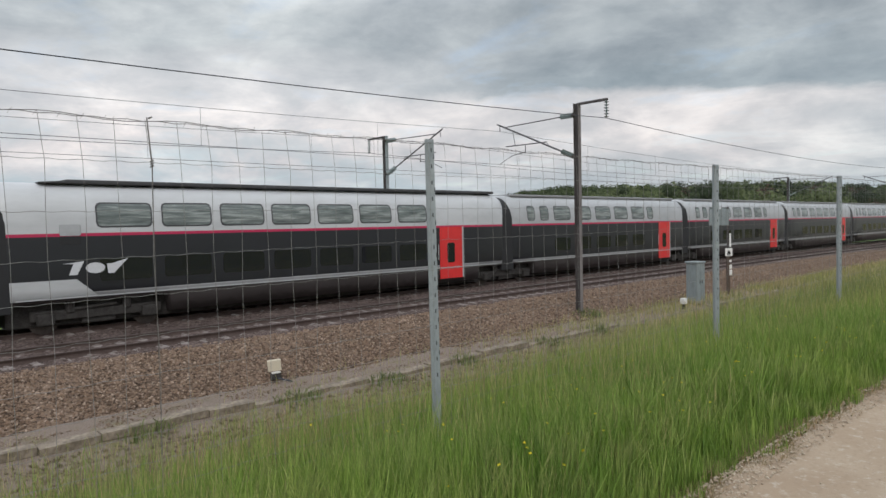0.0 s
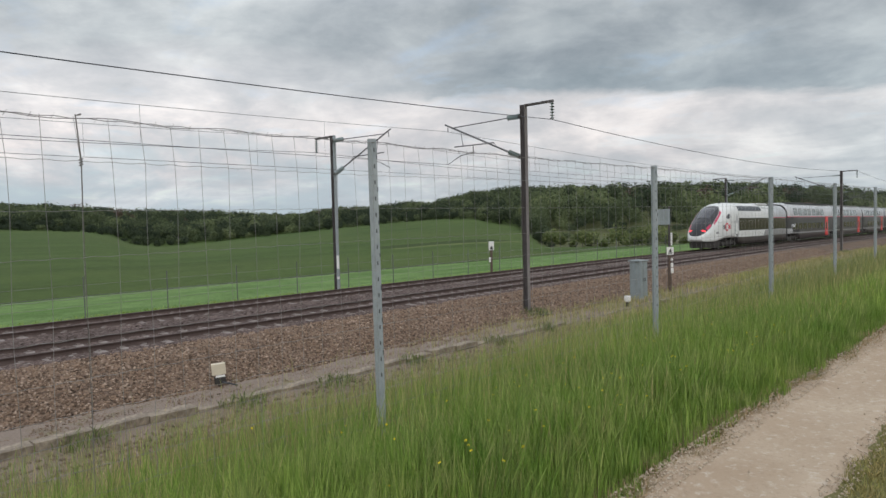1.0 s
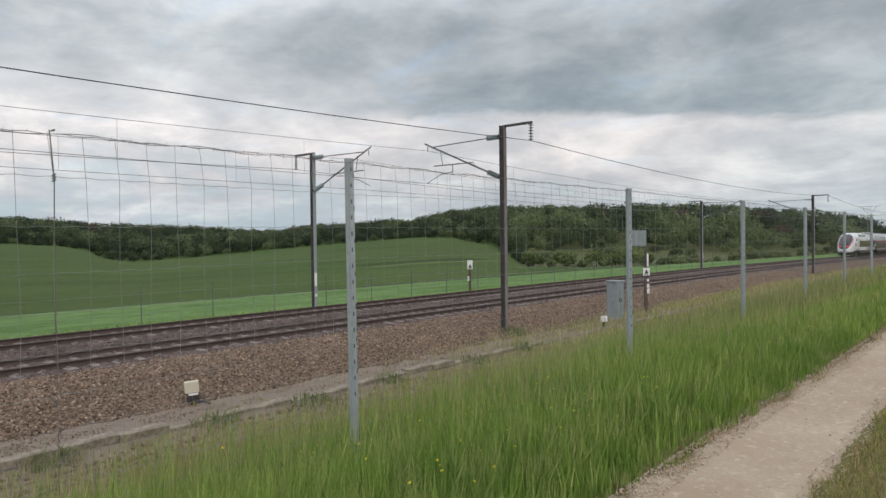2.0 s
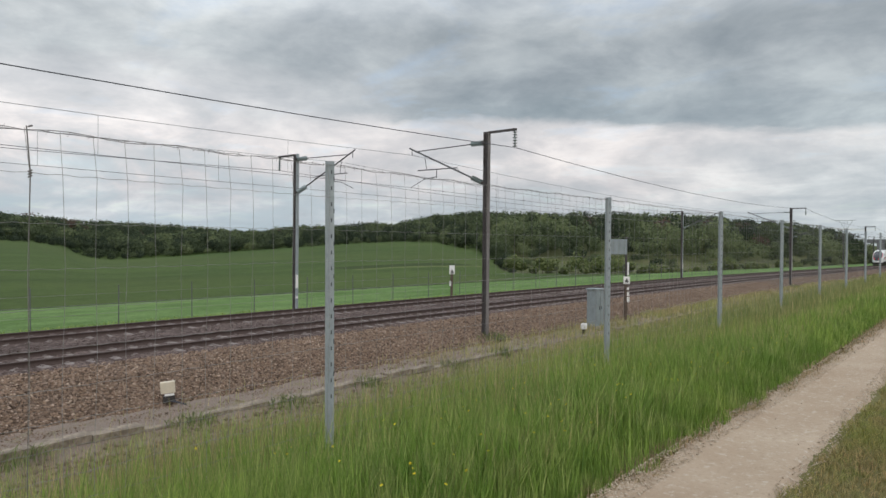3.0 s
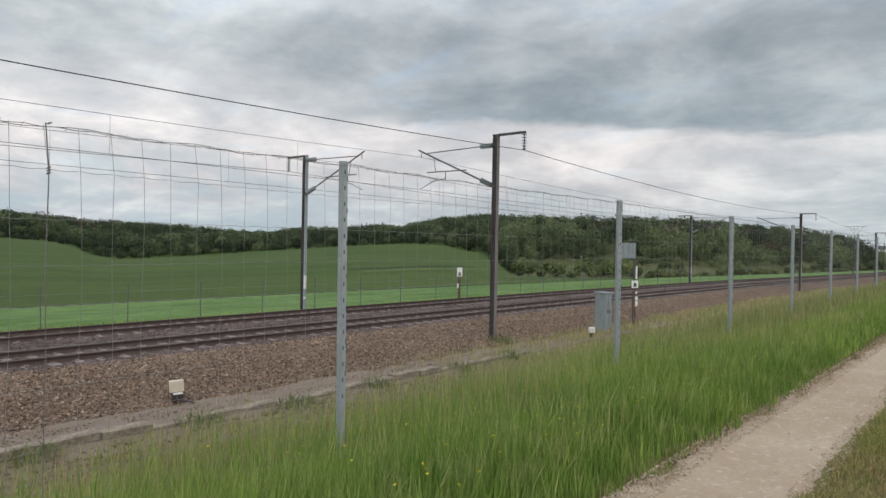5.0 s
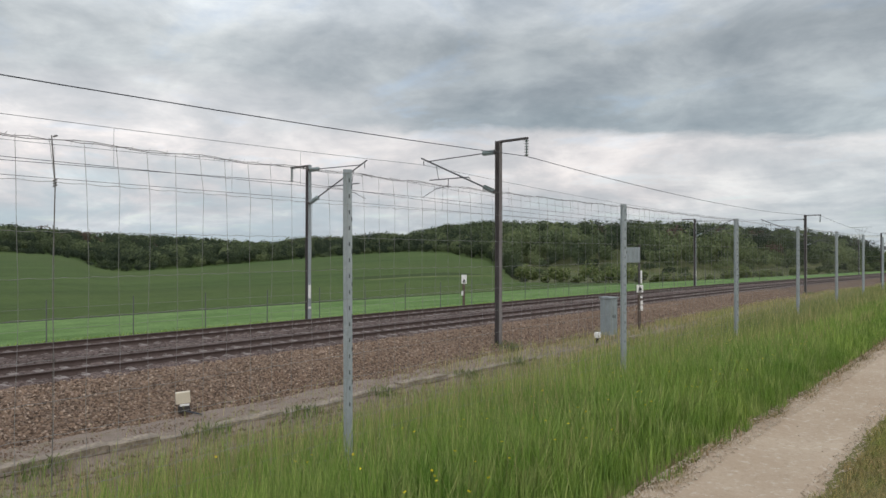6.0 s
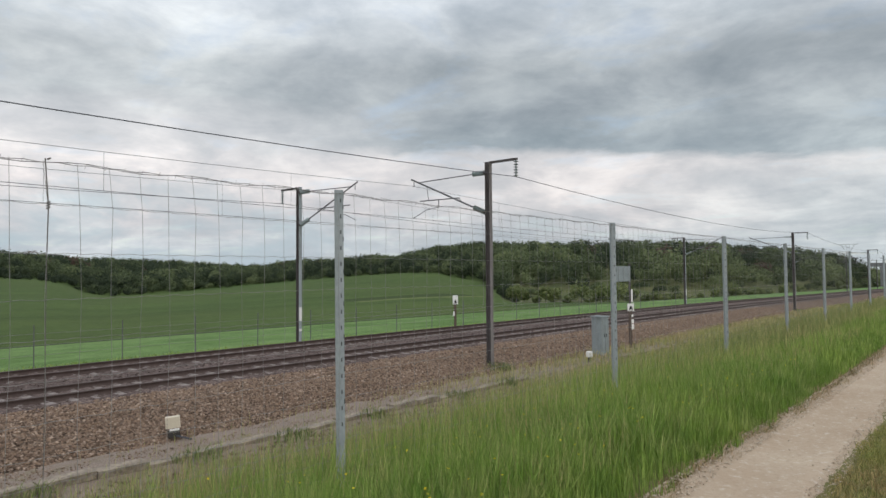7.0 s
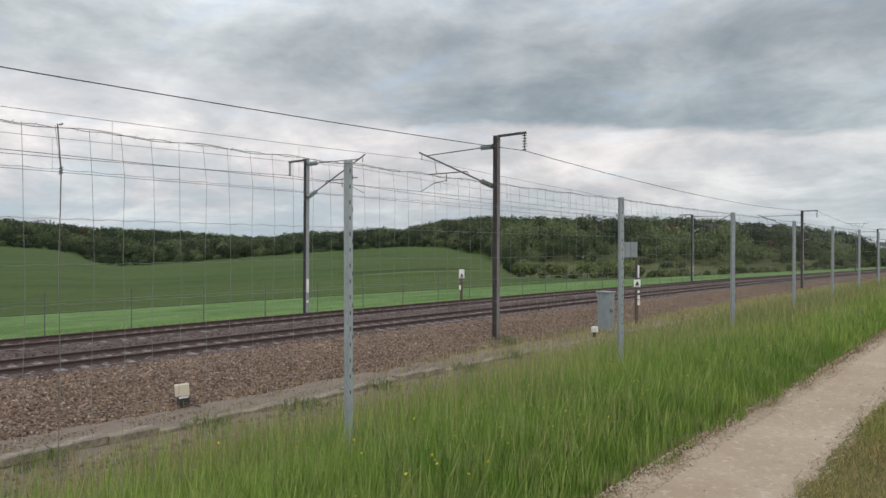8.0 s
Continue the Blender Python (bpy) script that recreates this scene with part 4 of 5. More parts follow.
def cabinet():
    th = tagged(new("equipment_cabinet"), "pale grey metal lineside cabinet with sloped lid on a plinth", "cabinet")
    th.location = (27.85, 13.8, -0.75)
    th.rotation_euler = (0, 0, radians(-12))
    part("body", box(bmesh.new(), -0.27, 0.27, -0.27, 0.27, 0.12, 1.78, 0.02), M["cabinet"], th)
    bm = box(bmesh.new(), -0.32, 0.32, -0.32, 0.32, 1.78, 1.85, 0.02)
    part("lid", bm, M["cabinet"], th)
    part("plinth", box(bmesh.new(), -0.30, 0.30, -0.30, 0.30, -0.1, 0.14, 0.01), M["concrete"], th)
    for x0, x1 in ((-0.25, -0.01), (0.01, 0.25)):
        d = part("door", box(bmesh.new(), x0, x1, -0.292, -0.268, 0.2, 1.72, 0.006), M["cabinet"], th)
        part("handle", box(bmesh.new(), (x1 - 0.08) if x0 < 0 else (x0 + 0.05), (x1 - 0.05) if x0 < 0 else (x0 + 0.08), -0.32, -0.29, 0.9, 1.05, 0.005), M["slot"], d)
    for z in (1.45, 1.5, 1.55):
        part("vent_slat", box(bmesh.new(), 0.272, 0.285, -0.2, 0.2, z, z + 0.025), M["galv"], th)


def small_box():
    th = tagged(new("cable_marker"), "small white cable marker block beside the cabinet", "marker")
    th.location = (26.0, 13.4, -0.74)
    part("cap", box(bmesh.new(), -0.12, 0.12, -0.1, 0.1, 0.18, 0.42, 0.02), M["signw"], th)
    part("stem", box(bmesh.new(), -0.05, 0.05, -0.05, 0.05, -0.1, 0.18), M["under"], th)


def marker_sign(x, y, base, h_post, panel_z, grey_board, label, wide=0.18, tall=0.38):
    """Brown post with a white triangle board, white bands and a narrow white plate above."""
    th = tagged(new("track_marker_sign"), label, "railway sign", "track marker signs")
    th.location = (x, y, base)
    th.rotation_euler = (0, 0, radians(-38))
    part("post", box(bmesh.new(), -0.075, 0.075, -0.05, 0.05, -0.2, h_post, 0.01), M["postwood"], th)
    b = part("board", box(bmesh.new(), -wide, wide, -0.075, -0.055, panel_z, panel_z + tall, 0.004), M["signw"], th, "white square board")
    bm = bmesh.new()
    q = [bm.verts.new(c) for c in ((-0.11, -0.0785, panel_z + 0.10), (0.11, -0.0785, panel_z + 0.10), (0.0, -0.0785, panel_z + 0.31))]
    bm.faces.new(q)
    bmesh.ops.solidify(bm, geom=bm.faces[:], thickness=0.003)
    part("triangle", bm, M["signk"], b, "black triangle")
    part("name_bar", box(bmesh.new(), -0.1, 0.1, -0.079, -0.075, panel_z + 0.04, panel_z + 0.075), M["signk"], b)
    if grey_board:
        part("upper_plate", box(bmesh.new(), 0.03, 0.12, -0.075, -0.055, panel_z + 0.46, panel_z + 1.1, 0.004), M["signw"], th, "narrow white plate")
        for z0, z1, x1 in ((0.30, 0.18, 0.14), (0.62, 0.42, 0.16), (0.92, 0.66, 0.17)):
            part("tag", box(bmesh.new(), 0.03, x1, -0.068, -0.052, panel_z - z0, panel_z - z1, 0.004), M["signw"], th, "small pale tag")
    else:
        part("tag", box(bmesh.new(), -0.16, -0.05, -0.065, -0.05, panel_z - 0.75, panel_z - 0.45, 0.004), M["signw"], th, "small pale tag")
    if grey_board:
        part("rear_board", box(bmesh.new(), -0.98, 0.02, -0.05, -0.03, panel_z + 1.50, panel_z + 2.28, 0.01), M["cabinet"], th, "plain grey metal board")
        for k in range(4):
            part("board_rib", box(bmesh.new(), -0.93 + k * 0.28, -0.90 + k * 0.28, -0.075, -0.05, panel_z + 1.52, panel_z + 2.26), M["galv"], th)
        part("tall_pole", box(bmesh.new(), -0.045, 0.045, -0.028, 0.05, h_post, panel_z + 2.40, 0.005), M["mast"], th)


white_box()
cabinet()
small_box()
marker_sign(32.05, 14.2, -0.75, 2.0, 1.86, True, "brown marker post with white triangle sign and grey board")
marker_sign(32.95, 26.3, -0.35, 1.6, 1.50, False, "brown marker post with white triangle sign beyond the tracks", 0.17, 0.56)


def weed_clump(x, y, z, r, label, mat="woods", n=260):
    """Low dark weeds and earth round a foot."""
    a, q = rng.random(n) * 6.283, r * np.sqrt(rng.random(n))
    px, py = x + q * np.cos(a), y + q * np.sin(a)
    h = 0.10 + 0.28 * rng.random(n) * (1.2 - q / r)
    tagged(new("weed_clump", blades("weed_clump", px, py, h, np.full(n, 0.022), 0.7, M[mat], np.full(n, z))), label, "weeds", "weeds at the mast feet")


# ---- the train ----
class Hull:
    """A car body: half width, sill and roof along x, and a rounded section between them."""

    def __init__(self, width, sill, roof, waist, power):
        self.width, self.sill, self.roof, self.waist, self.power = width, sill, roof, waist, power

    def at(self, x):
        return tuple(float(lerp_table(x, t)) for t in (self.width, self.sill, self.roof, self.waist, self.power))

    def y_at(self, x, z):
        w, zb, zt, zm, p = self.at(x)
        if z <= zm:
            return w
        q = min((z - zm) / max(zt - zm, 1e-3), 0.999)
        return w * (1 - q ** p) ** (1 / p)

    def section(self, x, n_side, n_top):
        w, zb, zt, zm, p = self.at(x)
        half = [(w * (0.97 + 0.03 * min(1, k / 2)), zb + (zm - zb) * k / n_side) for k in range(n_side)]
        for k in range(n_top + 1):
            a = math.pi / 2 * k / n_top
            half.append((w * math.cos(a) ** (2 / p) if k < n_top else 0.0, zm + (zt - zm) * math.sin(a) ** (2 / p)))
        return [(-y, z) for y, z in half] + [(y, z) for y, z in reversed(half[:-1])]

    def loft(self, xs, n_side=5, n_top=10):
        bm = bmesh.new()
        rings = [[bm.verts.new((x, y, z)) for y, z in self.section(x, n_side, n_top)] for x in xs]
        for a, b in zip(rings[:-1], rings[1:]):
            for k in range(len(a) - 1):
                bm.faces.new((a[k], b[k], b[k + 1], a[k + 1]))
            bm.faces.new((a[-1], b[-1], b[0], a[0]))
        bm.faces.new(rings[0])
        bm.faces.new(list(reversed(rings[-1])))
        bmesh.ops.recalc_face_normals(bm, faces=bm.faces[:])
        return bm

    def panel(self, outline, side, off=0.010, thick=0.02, rows=7):
        """A panel of the given (x, z) outline laid on the body's side; convex ones follow its curve in rows."""
        bm = bmesh.new()
        put = lambda x, z, o: bm.verts.new((x, side * (self.y_at(x, z) + o), z))
        if rows:
            zs = [p[1] for p in outline]
            z0, z1 = min(zs) + 1e-4, max(zs) - 1e-4
            lines = []
            for k in range(rows + 1):
                z = z0 + (z1 - z0) * (1 - math.cos(math.pi * k / rows)) / 2
                cut = []
                for (xa, za), (xb, zb) in zip(outline, outline[1:] + outline[:1]):
                    if (za <= z) != (zb <= z):
                        cut.append(xa + (xb - xa) * (z - za) / (zb - za))
                xa, xb = min(cut), max(cut)
                lines.append([put(xa + (xb - xa) * i / 4, z, off) for i in range(5)])
            for a, b in zip(lines[:-1], lines[1:]):
                for i in range(4):
                    bm.faces.new((a[i], a[i + 1], b[i + 1], b[i]))
            rim = [e for e in bm.edges if e.is_boundary]
            new_geo = bmesh.ops.extrude_edge_only(bm, edges=rim)["geom"]
            for v in new_geo:
                if isinstance(v, bmesh.types.BMVert):
                    v.co.y -= side * (thick + off)
        else:
            outer = [put(x, z, off) for x, z in outline]
            inner = [put(x, z, -thick) for x, z in outline]
            bm.faces.new(outer)
            n = len(outline)
            for k in range(n):
                bm.faces.new((outer[k], inner[k], inner[(k + 1) % n], outer[(k + 1) % n]))
        bmesh.ops.recalc_face_normals(bm, faces=bm.faces[:])
        if bm.faces[0].normal.y * side < 0:
            bmesh.ops.reverse_faces(bm, faces=bm.faces[:])
        return bm


def rounded(x0, x1, z0, z1, r=0.12, k=4):
    out = []
    for cx, cz, a0 in ((x1 - r, z1 - r, 0), (x0 + r, z1 - r, 90), (x0 + r, z0 + r, 180), (x1 - r, z0 + r, 270)):
        for i in range(k + 1):
            a = radians(a0 + 90 * i / k)
            out.append((cx + r * math.cos(a), cz + r * math.sin(a)))
    return out


def slanted(pts, n=5):
    """Outline through the given corners with extra points along each side."""
    out = []
    for a, b in zip(pts, pts[1:] + pts[:1]):
        out += [(a[0] + (b[0] - a[0]) * i / n, a[1] + (b[1] - a[1]) * i / n) for i in range(n)]
    return out


def hull_coach(length, cut=(1.9, 1.9), top=4.56):
    e = 0.25
    return Hull([(0, 1.38), (e, 1.45), (length - e, 1.45), (length, 1.38)], [(0, 1.0), (cut[0], 1.0), (cut[0] + 0.05, 0.42), (length - cut[1] - 0.05, 0.42), (length - cut[1], 1.0), (length, 1.0)],
                [(0, top - 0.08), (e, top), (length - e, top), (length, top - 0.08)], [(0, 2.95), (length, 2.95)], [(0, 3.2), (length, 3.2)])


def bogie(parent, x):
    b = part("bogie", box(bmesh.new(), x - 0.35, x + 0.35, -1.0, 1.0, 0.44, 0.74, 0.04), M["under"], parent, "dark grimy bogie")
    for y in (-1.10, 1.10):
        part("side_frame", box(bmesh.new(), x - 1.9, x + 1.9, y - 0.08, y + 0.08, 0.42, 0.72, 0.04), M["under"], b)
    for dx in (-1.5, 1.5):
        for y in (-0.78, 0.78):
            bm = rod(bmesh.new(), (x + dx, y - 0.07, 0.46), (x + dx, y + 0.07, 0.46), 0.46, 24)
            part("wheel", rod(bm, (x + dx, y - 0.09, 0.46), (x + dx, y + 0.09, 0.46), 0.16, 12), M["wheel"], b)
        for y in (-1.14, 1.14):
            part("axle_box", box(bmesh.new(), x + dx - 0.24, x + dx + 0.24, y - 0.13, y + 0.13, 0.30, 0.64, 0.05), M["under"], b)
            part("spring", rod(bmesh.new(), (x + dx * 0.55, y, 0.65), (x + dx * 0.55, y, 0.98), 0.13, 10), M["under"], b)
    for y in (-1.2, 1.2):
        part("damper", rod(bmesh.new(), (x - 0.9, y, 0.72), (x + 0.5, y, 0.80), 0.05, 8), M["under"], b)
    part("brake_rack", box(bmesh.new(), x - 0.5, x + 0.5, -1.1, 1.1, 0.25, 0.55, 0.05), M["under"], b)
    return b


def swoosh(hull, x0, z0, s, parent):
    """Silver emblem: three plain slanting shapes."""
    oval = [(0.95 + 0.30 * math.cos(k * 0.5236), 0.45 + 0.36 * math.sin(k * 0.5236)) for k in range(12)]
    for pts in ([(0.0, 0.78), (0.62, 0.92), (0.40, 0.04), (0.16, 0.04), (0.30, 0.76)], oval, [(1.30, 0.70), (1.46, 0.70), (1.98, 1.0), (1.52, 0.05), (1.34, 0.05)]):
        part("emblem", hull.panel(slanted([(x0 + s * a, z0 + s * 0.5 * b) for a, b in pts], 1), -1, 0.012, 0.02, 0), M["logo_white"], parent, "plain silver emblem")


def coach(train, length, wins, door_x, mat, emblem=False):
    cut = (4.7, 1.9) if emblem else (1.9, 1.9)
    h = hull_coach(length, cut, 4.63 if emblem else 4.56)
    xs = sorted([0, 0.1, 0.25, cut[0], cut[0] + 0.05, length - cut[1] - 0.05, length - cut[1]] + [length * k / 12 for k in range(3, 11)] + [length - 0.25, length - 0.1, length])
    body = part("coach", h.loft(xs), M[mat], train, "double-deck coach, silver above, black below with red line", True)
    for side in (-1, 1):
        for a, b in wins:
            part("window_frame", h.panel(rounded(a - 0.05, b + 0.05, 3.21, 4.00, 0.15), side, 0.003), M["roofgrey"], body)
            part("upper_window", h.panel(rounded(a, b, 3.26, 3.95, 0.12), side, 0.006), M["win"], body)
            if b - a > 1:
                part("lower_window", h.panel(rounded(a, b, 1.55, 2.25, 0.10), side, 0.004), M["darkwin"], body)
        d = part("door", h.panel(slanted([(door_x, 0.60), (door_x + 1.42, 0.60), (door_x + 1.42, 2.98), (door_x, 2.98)], 8), side, 0.014), M["red"], body, "bright red door")
        part("door_window", h.panel(rounded(door_x + 0.45, door_x + 0.93, 1.33, 2.25, 0.08), side, 0.022), M["darkwin"], body)
        part("door_edge", h.panel(slanted([(door_x + 1.43, 0.60), (door_x + 1.52, 0.60), (door_x + 1.52, 2.98), (door_x + 1.43, 2.98)], 8), side, 0.010), M["silver"], body)
        part("handrail", rod(bmesh.new(), (door_x - 0.12, side * 1.49, 1.5), (door_x - 0.12, side * 1.49, 2.2), 0.018), M["silver"], body)
        part("gutter", box(bmesh.new(), 0.3, length - 0.3, side * 1.462 - 0.012, side * 1.462 + 0.012, 1.085, 1.125), M["silver"], body)
    if emblem:
        bm = box(bmesh.new(), 1.1, length - 0.35, -1.05, 1.05, 4.58, 4.71, 0.04)
        for v in bm.verts:
            if v.co.x < 2 and v.co.z > 4.64:
                v.co.x += 0.7
        part("roof_cap", bm, M["roofgrey"], body, "dark raised roof edge")
    else:
        part("roof_cap", box(bmesh.new(), 0.6, length - 0.6, -0.95, 0.95, 4.48, 4.61, 0.05), M["grey"], body, "grey roof ridge")
    part("underframe", box(bmesh.new(), 0.1, length - 0.1, -0.95, 0.95, 0.24, 1.1, 0.06), M["under"], body)
    if emblem:
        swoosh(h, 1.56, 1.76, 0.94, body)
        part("hatch_recess", h.panel(rounded(1.50, 2.08, 2.72, 2.96, 0.03), -1, 0.012), M["rubber"], body)
        part("hatch", h.panel(rounded(1.50, 2.08, 2.98, 3.32, 0.03), -1, 0.018), M["silver"], body)
    return body


def gangway(train, x, with_bogie=True):
    h = Hull([(x - 1, 1.42), (x + 2, 1.42)], [(x - 1, 0.75), (x + 2, 0.75)], [(x - 1, 4.46), (x + 2, 4.46)], [(x - 1, 2.95), (x + 2, 2.95)], [(x - 1, 3.0), (x + 2, 3.0)])
    part("gangway", h.loft([x - 0.4, x - 0.1, x - 0.06, x + 0.1, x + 0.14, x + 0.5]), M["rubber"], train, "black gangway bellows")
    if with_bogie:
        bogie(train, x + 0.18)


def power_car(train, x0, flip):
    nx = lambda x: x if x > 4 else x * 1.1125 - 0.45  # long pointed nose
    h = Hull([(0, 0.42), (0.12, 0.62), (0.4, 0.84), (0.8, 1.02), (1.4, 1.19), (2.4, 1.35), (4.0, 1.44), (6.5, 1.45), (22.15, 1.45)],
             [(0, 0.98), (0.15, 0.86), (0.6, 0.80), (1.6, 0.80), (2.4, 0.95), (3.2, 1.09), (6.45, 1.09), (6.55, 0.44), (22.15, 0.44)],
             [(0, 1.28), (0.1, 1.50), (0.3, 1.82), (0.7, 2.28), (1.2, 2.70), (1.45, 2.82), (1.6, 2.93), (2.2, 3.35), (2.9, 3.78), (3.5, 4.02), (4.2, 4.22), (5.0, 4.35), (6.0, 4.42), (13.4, 4.42), (13.6, 4.36), (17.9, 4.30), (18.1, 4.0), (19.5, 4.0), (19.7, 4.33), (22.15, 4.34)],
             [(0, 1.05), (0.4, 1.20), (1.0, 1.55), (2.0, 2.0), (3.0, 2.45), (4.5, 2.9), (22.15, 2.95)],
             [(0, 2.0), (1.5, 2.1), (3.0, 2.3), (5.0, 2.8), (22.15, 2.9)])
    h = Hull(*[[(nx(x), v) for x, v in t] for t in (h.width, h.sill, h.roof, h.waist, h.power)])
    xs = [0, 0.04, 0.1, 0.2, 0.32, 0.5, 0.7, 0.95, 1.2, 1.45, 1.6, 1.9, 2.2, 2.55, 2.9, 3.2, 3.5, 3.85, 4.2, 4.6, 5.0, 5.5, 6.0, 6.46, 6.54, 8, 10, 12, 13.4, 13.6, 15, 17, 17.9, 18.1, 19.5, 19.7, 21, 21.75, 21.92]
    body = part("power_car", h.loft([nx(x) for x in xs], 8, 14), M["power"], train, "white streamlined power car with black bands and red stripe", True)
    for side in (-1, 1):
        lx = next(x / 100 for x in range(-40, 150) if h.y_at(x / 100, 1.80) > 0.50 and h.at(x / 100)[2] > 1.95)
        part("tail_lamp", h.panel(rounded(lx - 0.05, lx + 0.14, 1.70, 1.84, 0.05), side, 0.016), M["tail"], body, "lit red tail lamp")
        part("cab_window", h.panel(slanted([(3.42, 3.06), (3.62, 2.88), (3.80, 2.82), (4.24, 2.93), (4.20, 3.30), (4.12, 3.34)], 3), side, 0.012), M["darkwin"], body, "dark cab side window")
        d = part("cab_door", h.panel(slanted([(5.66, 1.14), (6.42, 1.14), (6.42, 3.42), (5.66, 3.50)], 6), side, 0.010), M["white"], body)
        part("door_pane", h.panel(slanted([(5.86, 2.45), (6.24, 2.45), (6.20, 3.26), (5.90, 3.28)], 4), side, 0.016), M["silver"], body)
        for x in (5.58, 6.52):
            part("grab_rail", rod(bmesh.new(), (x, side * 1.485, 1.35), (x, side * 1.485, 2.65), 0.02), M["grey"], body)
        part("step", box(bmesh.new(), 5.85, 6.30, min(side * 1.46, side * 1.52), max(side * 1.46, side * 1.52), 1.05, 1.38, 0.02), M["grey"], body)
        part("panel_gap", h.panel(slanted([(4.12, 4.14), (4.16, 4.14), (4.58, 3.0), (4.72, 1.12), (4.68, 1.12), (4.54, 3.0)], 4), side, 0.004, 0.02, 0), M["grey"], body)
        part("panel_gap", h.panel(slanted([(6.50, 4.3), (6.54, 4.3), (6.74, 2.9), (6.70, 2.9)], 4), side, 0.004), M["grey"], body)
        # louvred machine-room openings and dark flank panes
        for k in range(4):
            part("louvre", h.panel(slanted([(6.62 + k * 1.70, 3.60), (8.31 + k * 1.70, 3.60), (8.31 + k * 1.70, 4.10), (6.60 + k * 1.70, 4.10)], 3), side, 0.010), M["darkwin"], body, "dark air intake")
        for k in range(6):
            part("flank_panel", h.panel(slanted([(6.85 + k * 2.5, 1.74), (9.33 + k * 2.5, 1.74), (9.33 + k * 2.5, 2.88), (6.83 + k * 2.5, 2.88)], 3), side, 0.005), M["darkwin"], body)
        part("fairing_slot", h.panel(slanted([(13.5, 3.92), (16.85, 3.92), (16.85, 3.97), (13.5, 3.97)], 3), side, 0.012), M["rubber"], body)
        if side == -1:
            # operator's emblem as plain shapes: grey bars, a red ring, red bars; number as bars
            for a, b, c, d_, m in ((2.60, 2.69, 1.86, 2.34, "logo_grey"), (2.82, 3.12, 1.88, 2.27, "logo_grey"), (4.00, 4.29, 1.90, 2.30, "logo_red"), (4.40, 4.49, 1.90, 2.40, "logo_red")):
                part("emblem_bar", h.panel(rounded(a, b, c, d_, 0.03, 2), side, 0.012), M[m], body)
            bm = bmesh.new()
            n = 28
            yy = h.y_at(3.55, 2.1)
            ring = [[bm.verts.new((3.55 + r * math.cos(6.2832 * k / n), side * (yy + o), 2.10 + r * math.sin(6.2832 * k / n))) for k in range(n)]
                    for r, o in ((0.27, -0.03), (0.27, 0.016), (0.385, 0.016), (0.385, -0.03))]
            for p, q in zip(ring[:-1], ring[1:]):
                for k in range(n):
                    bm.faces.new((p[k], p[(k + 1) % n], q[(k + 1) % n], q[k]))
            bmesh.ops.recalc_face_normals(bm, faces=bm.faces[:])
            part("emblem_ring", bm, M["logo_red"], body, "red ring emblem")
            for k in range(3):
                part("number_bar", h.panel(rounded(1.40 + k * 0.17, 1.51 + k * 0.17, 1.50, 1.66, 0.02, 2), side, 0.012), M["logo_grey"], body)
    # windscreen laid on the nose
    bm = bmesh.new()
    rows = []
    for x in (1.35, 1.65, 2.0, 2.4, 2.8, 3.15):
        w, zb, zt, zm, p = h.at(x)
        row = []
        for k in range(-6, 7):
            y = k / 6 * (0.60 + 0.06 * (x - 1.35))
            row.append(bm.verts.new((x - 0.012, y, zm + (zt - zm) * (1 - (abs(y) / w) ** p) ** (1 / p) + 0.016)))
        rows.append(row)
    for a, b in zip(rows[:-1], rows[1:]):
        for k in range(12):
            bm.faces.new((a[k], a[k + 1], b[k + 1], b[k]))
    bmesh.ops.recalc_face_normals(bm, faces=bm.faces[:])
    part("windscreen", bm, M["shield"], body, "large raked windscreen", True)
    nose = Hull([(0.0, 0.5), (1.0, 1.10), (3, 1.25)], [(0.2, 0.22), (3, 0.22)], [(0.2, 0.9), (3, 0.95)], [(0.2, 0.8), (3, 0.85)], [(0.2, 2.5), (3, 2.5)])
    part("snow_plough", nose.loft([0.05, 0.2, 0.5, 1.0, 1.6, 2.3]), M["under"], body, "grey plough under the nose")
    part("underframe", box(bmesh.new(), 2.2, 21.8, -0.95, 0.95, 0.24, 1.2, 0.06), M["under"], body)
    part("roof_fairing", box(bmesh.new(), 13.5, 16.6, -0.95, 0.95, 4.28, 4.46, 0.06), M["white"], body)
    part("horn", box(bmesh.new(), 4.95, 5.1, -0.25, -0.1, 4.33, 4.50, 0.02), M["rubber"], body)
    # pantograph
    if not flip:
        pan = part("pantograph", box(bmesh.new(), 18.6, 20.1, -0.6, 0.6, 4.26, 4.40, 0.03), M["under"], train, "raised single-arm pantograph")
        bm = bmesh.new()
        for y in (-0.3, 0.3):
            rod(bm, (19.1, y, 4.4), (20.9, y * 0.3, 4.86), 0.035)
        part("lower_arm", bm, M["roofgrey"], pan)
        bm = bmesh.new()
        for y in (-0.06, 0.06):
            rod(bm, (20.9, y, 4.86), (18.95, y * 5, 5.62), 0.025)
        part("upper_arm", bm, M["roofgrey"], pan)
        bm = bmesh.new()
        for x in (18.7, 19.1):
            rod(bm, (x, -0.6, 5.70), (x, 0.6, 5.70), 0.025)
            rod(bm, (x, -0.6, 5.70), (x, -0.85, 5.52), 0.02)
            rod(bm, (x, 0.6, 5.70), (x, 0.85, 5.52), 0.02)
        rod(bm, (18.7, 0, 5.66), (19.1, 0, 5.66), 0.02)
        part("collector_head", bm, M["roofgrey"], pan)
    for x in (4.5, 18.5):
        bogie(train, x0 - x if flip else x0 + x)
    body.matrix_basis = pose(x0, 0, 0, 0, 0, 180 if flip else 0)
    return body


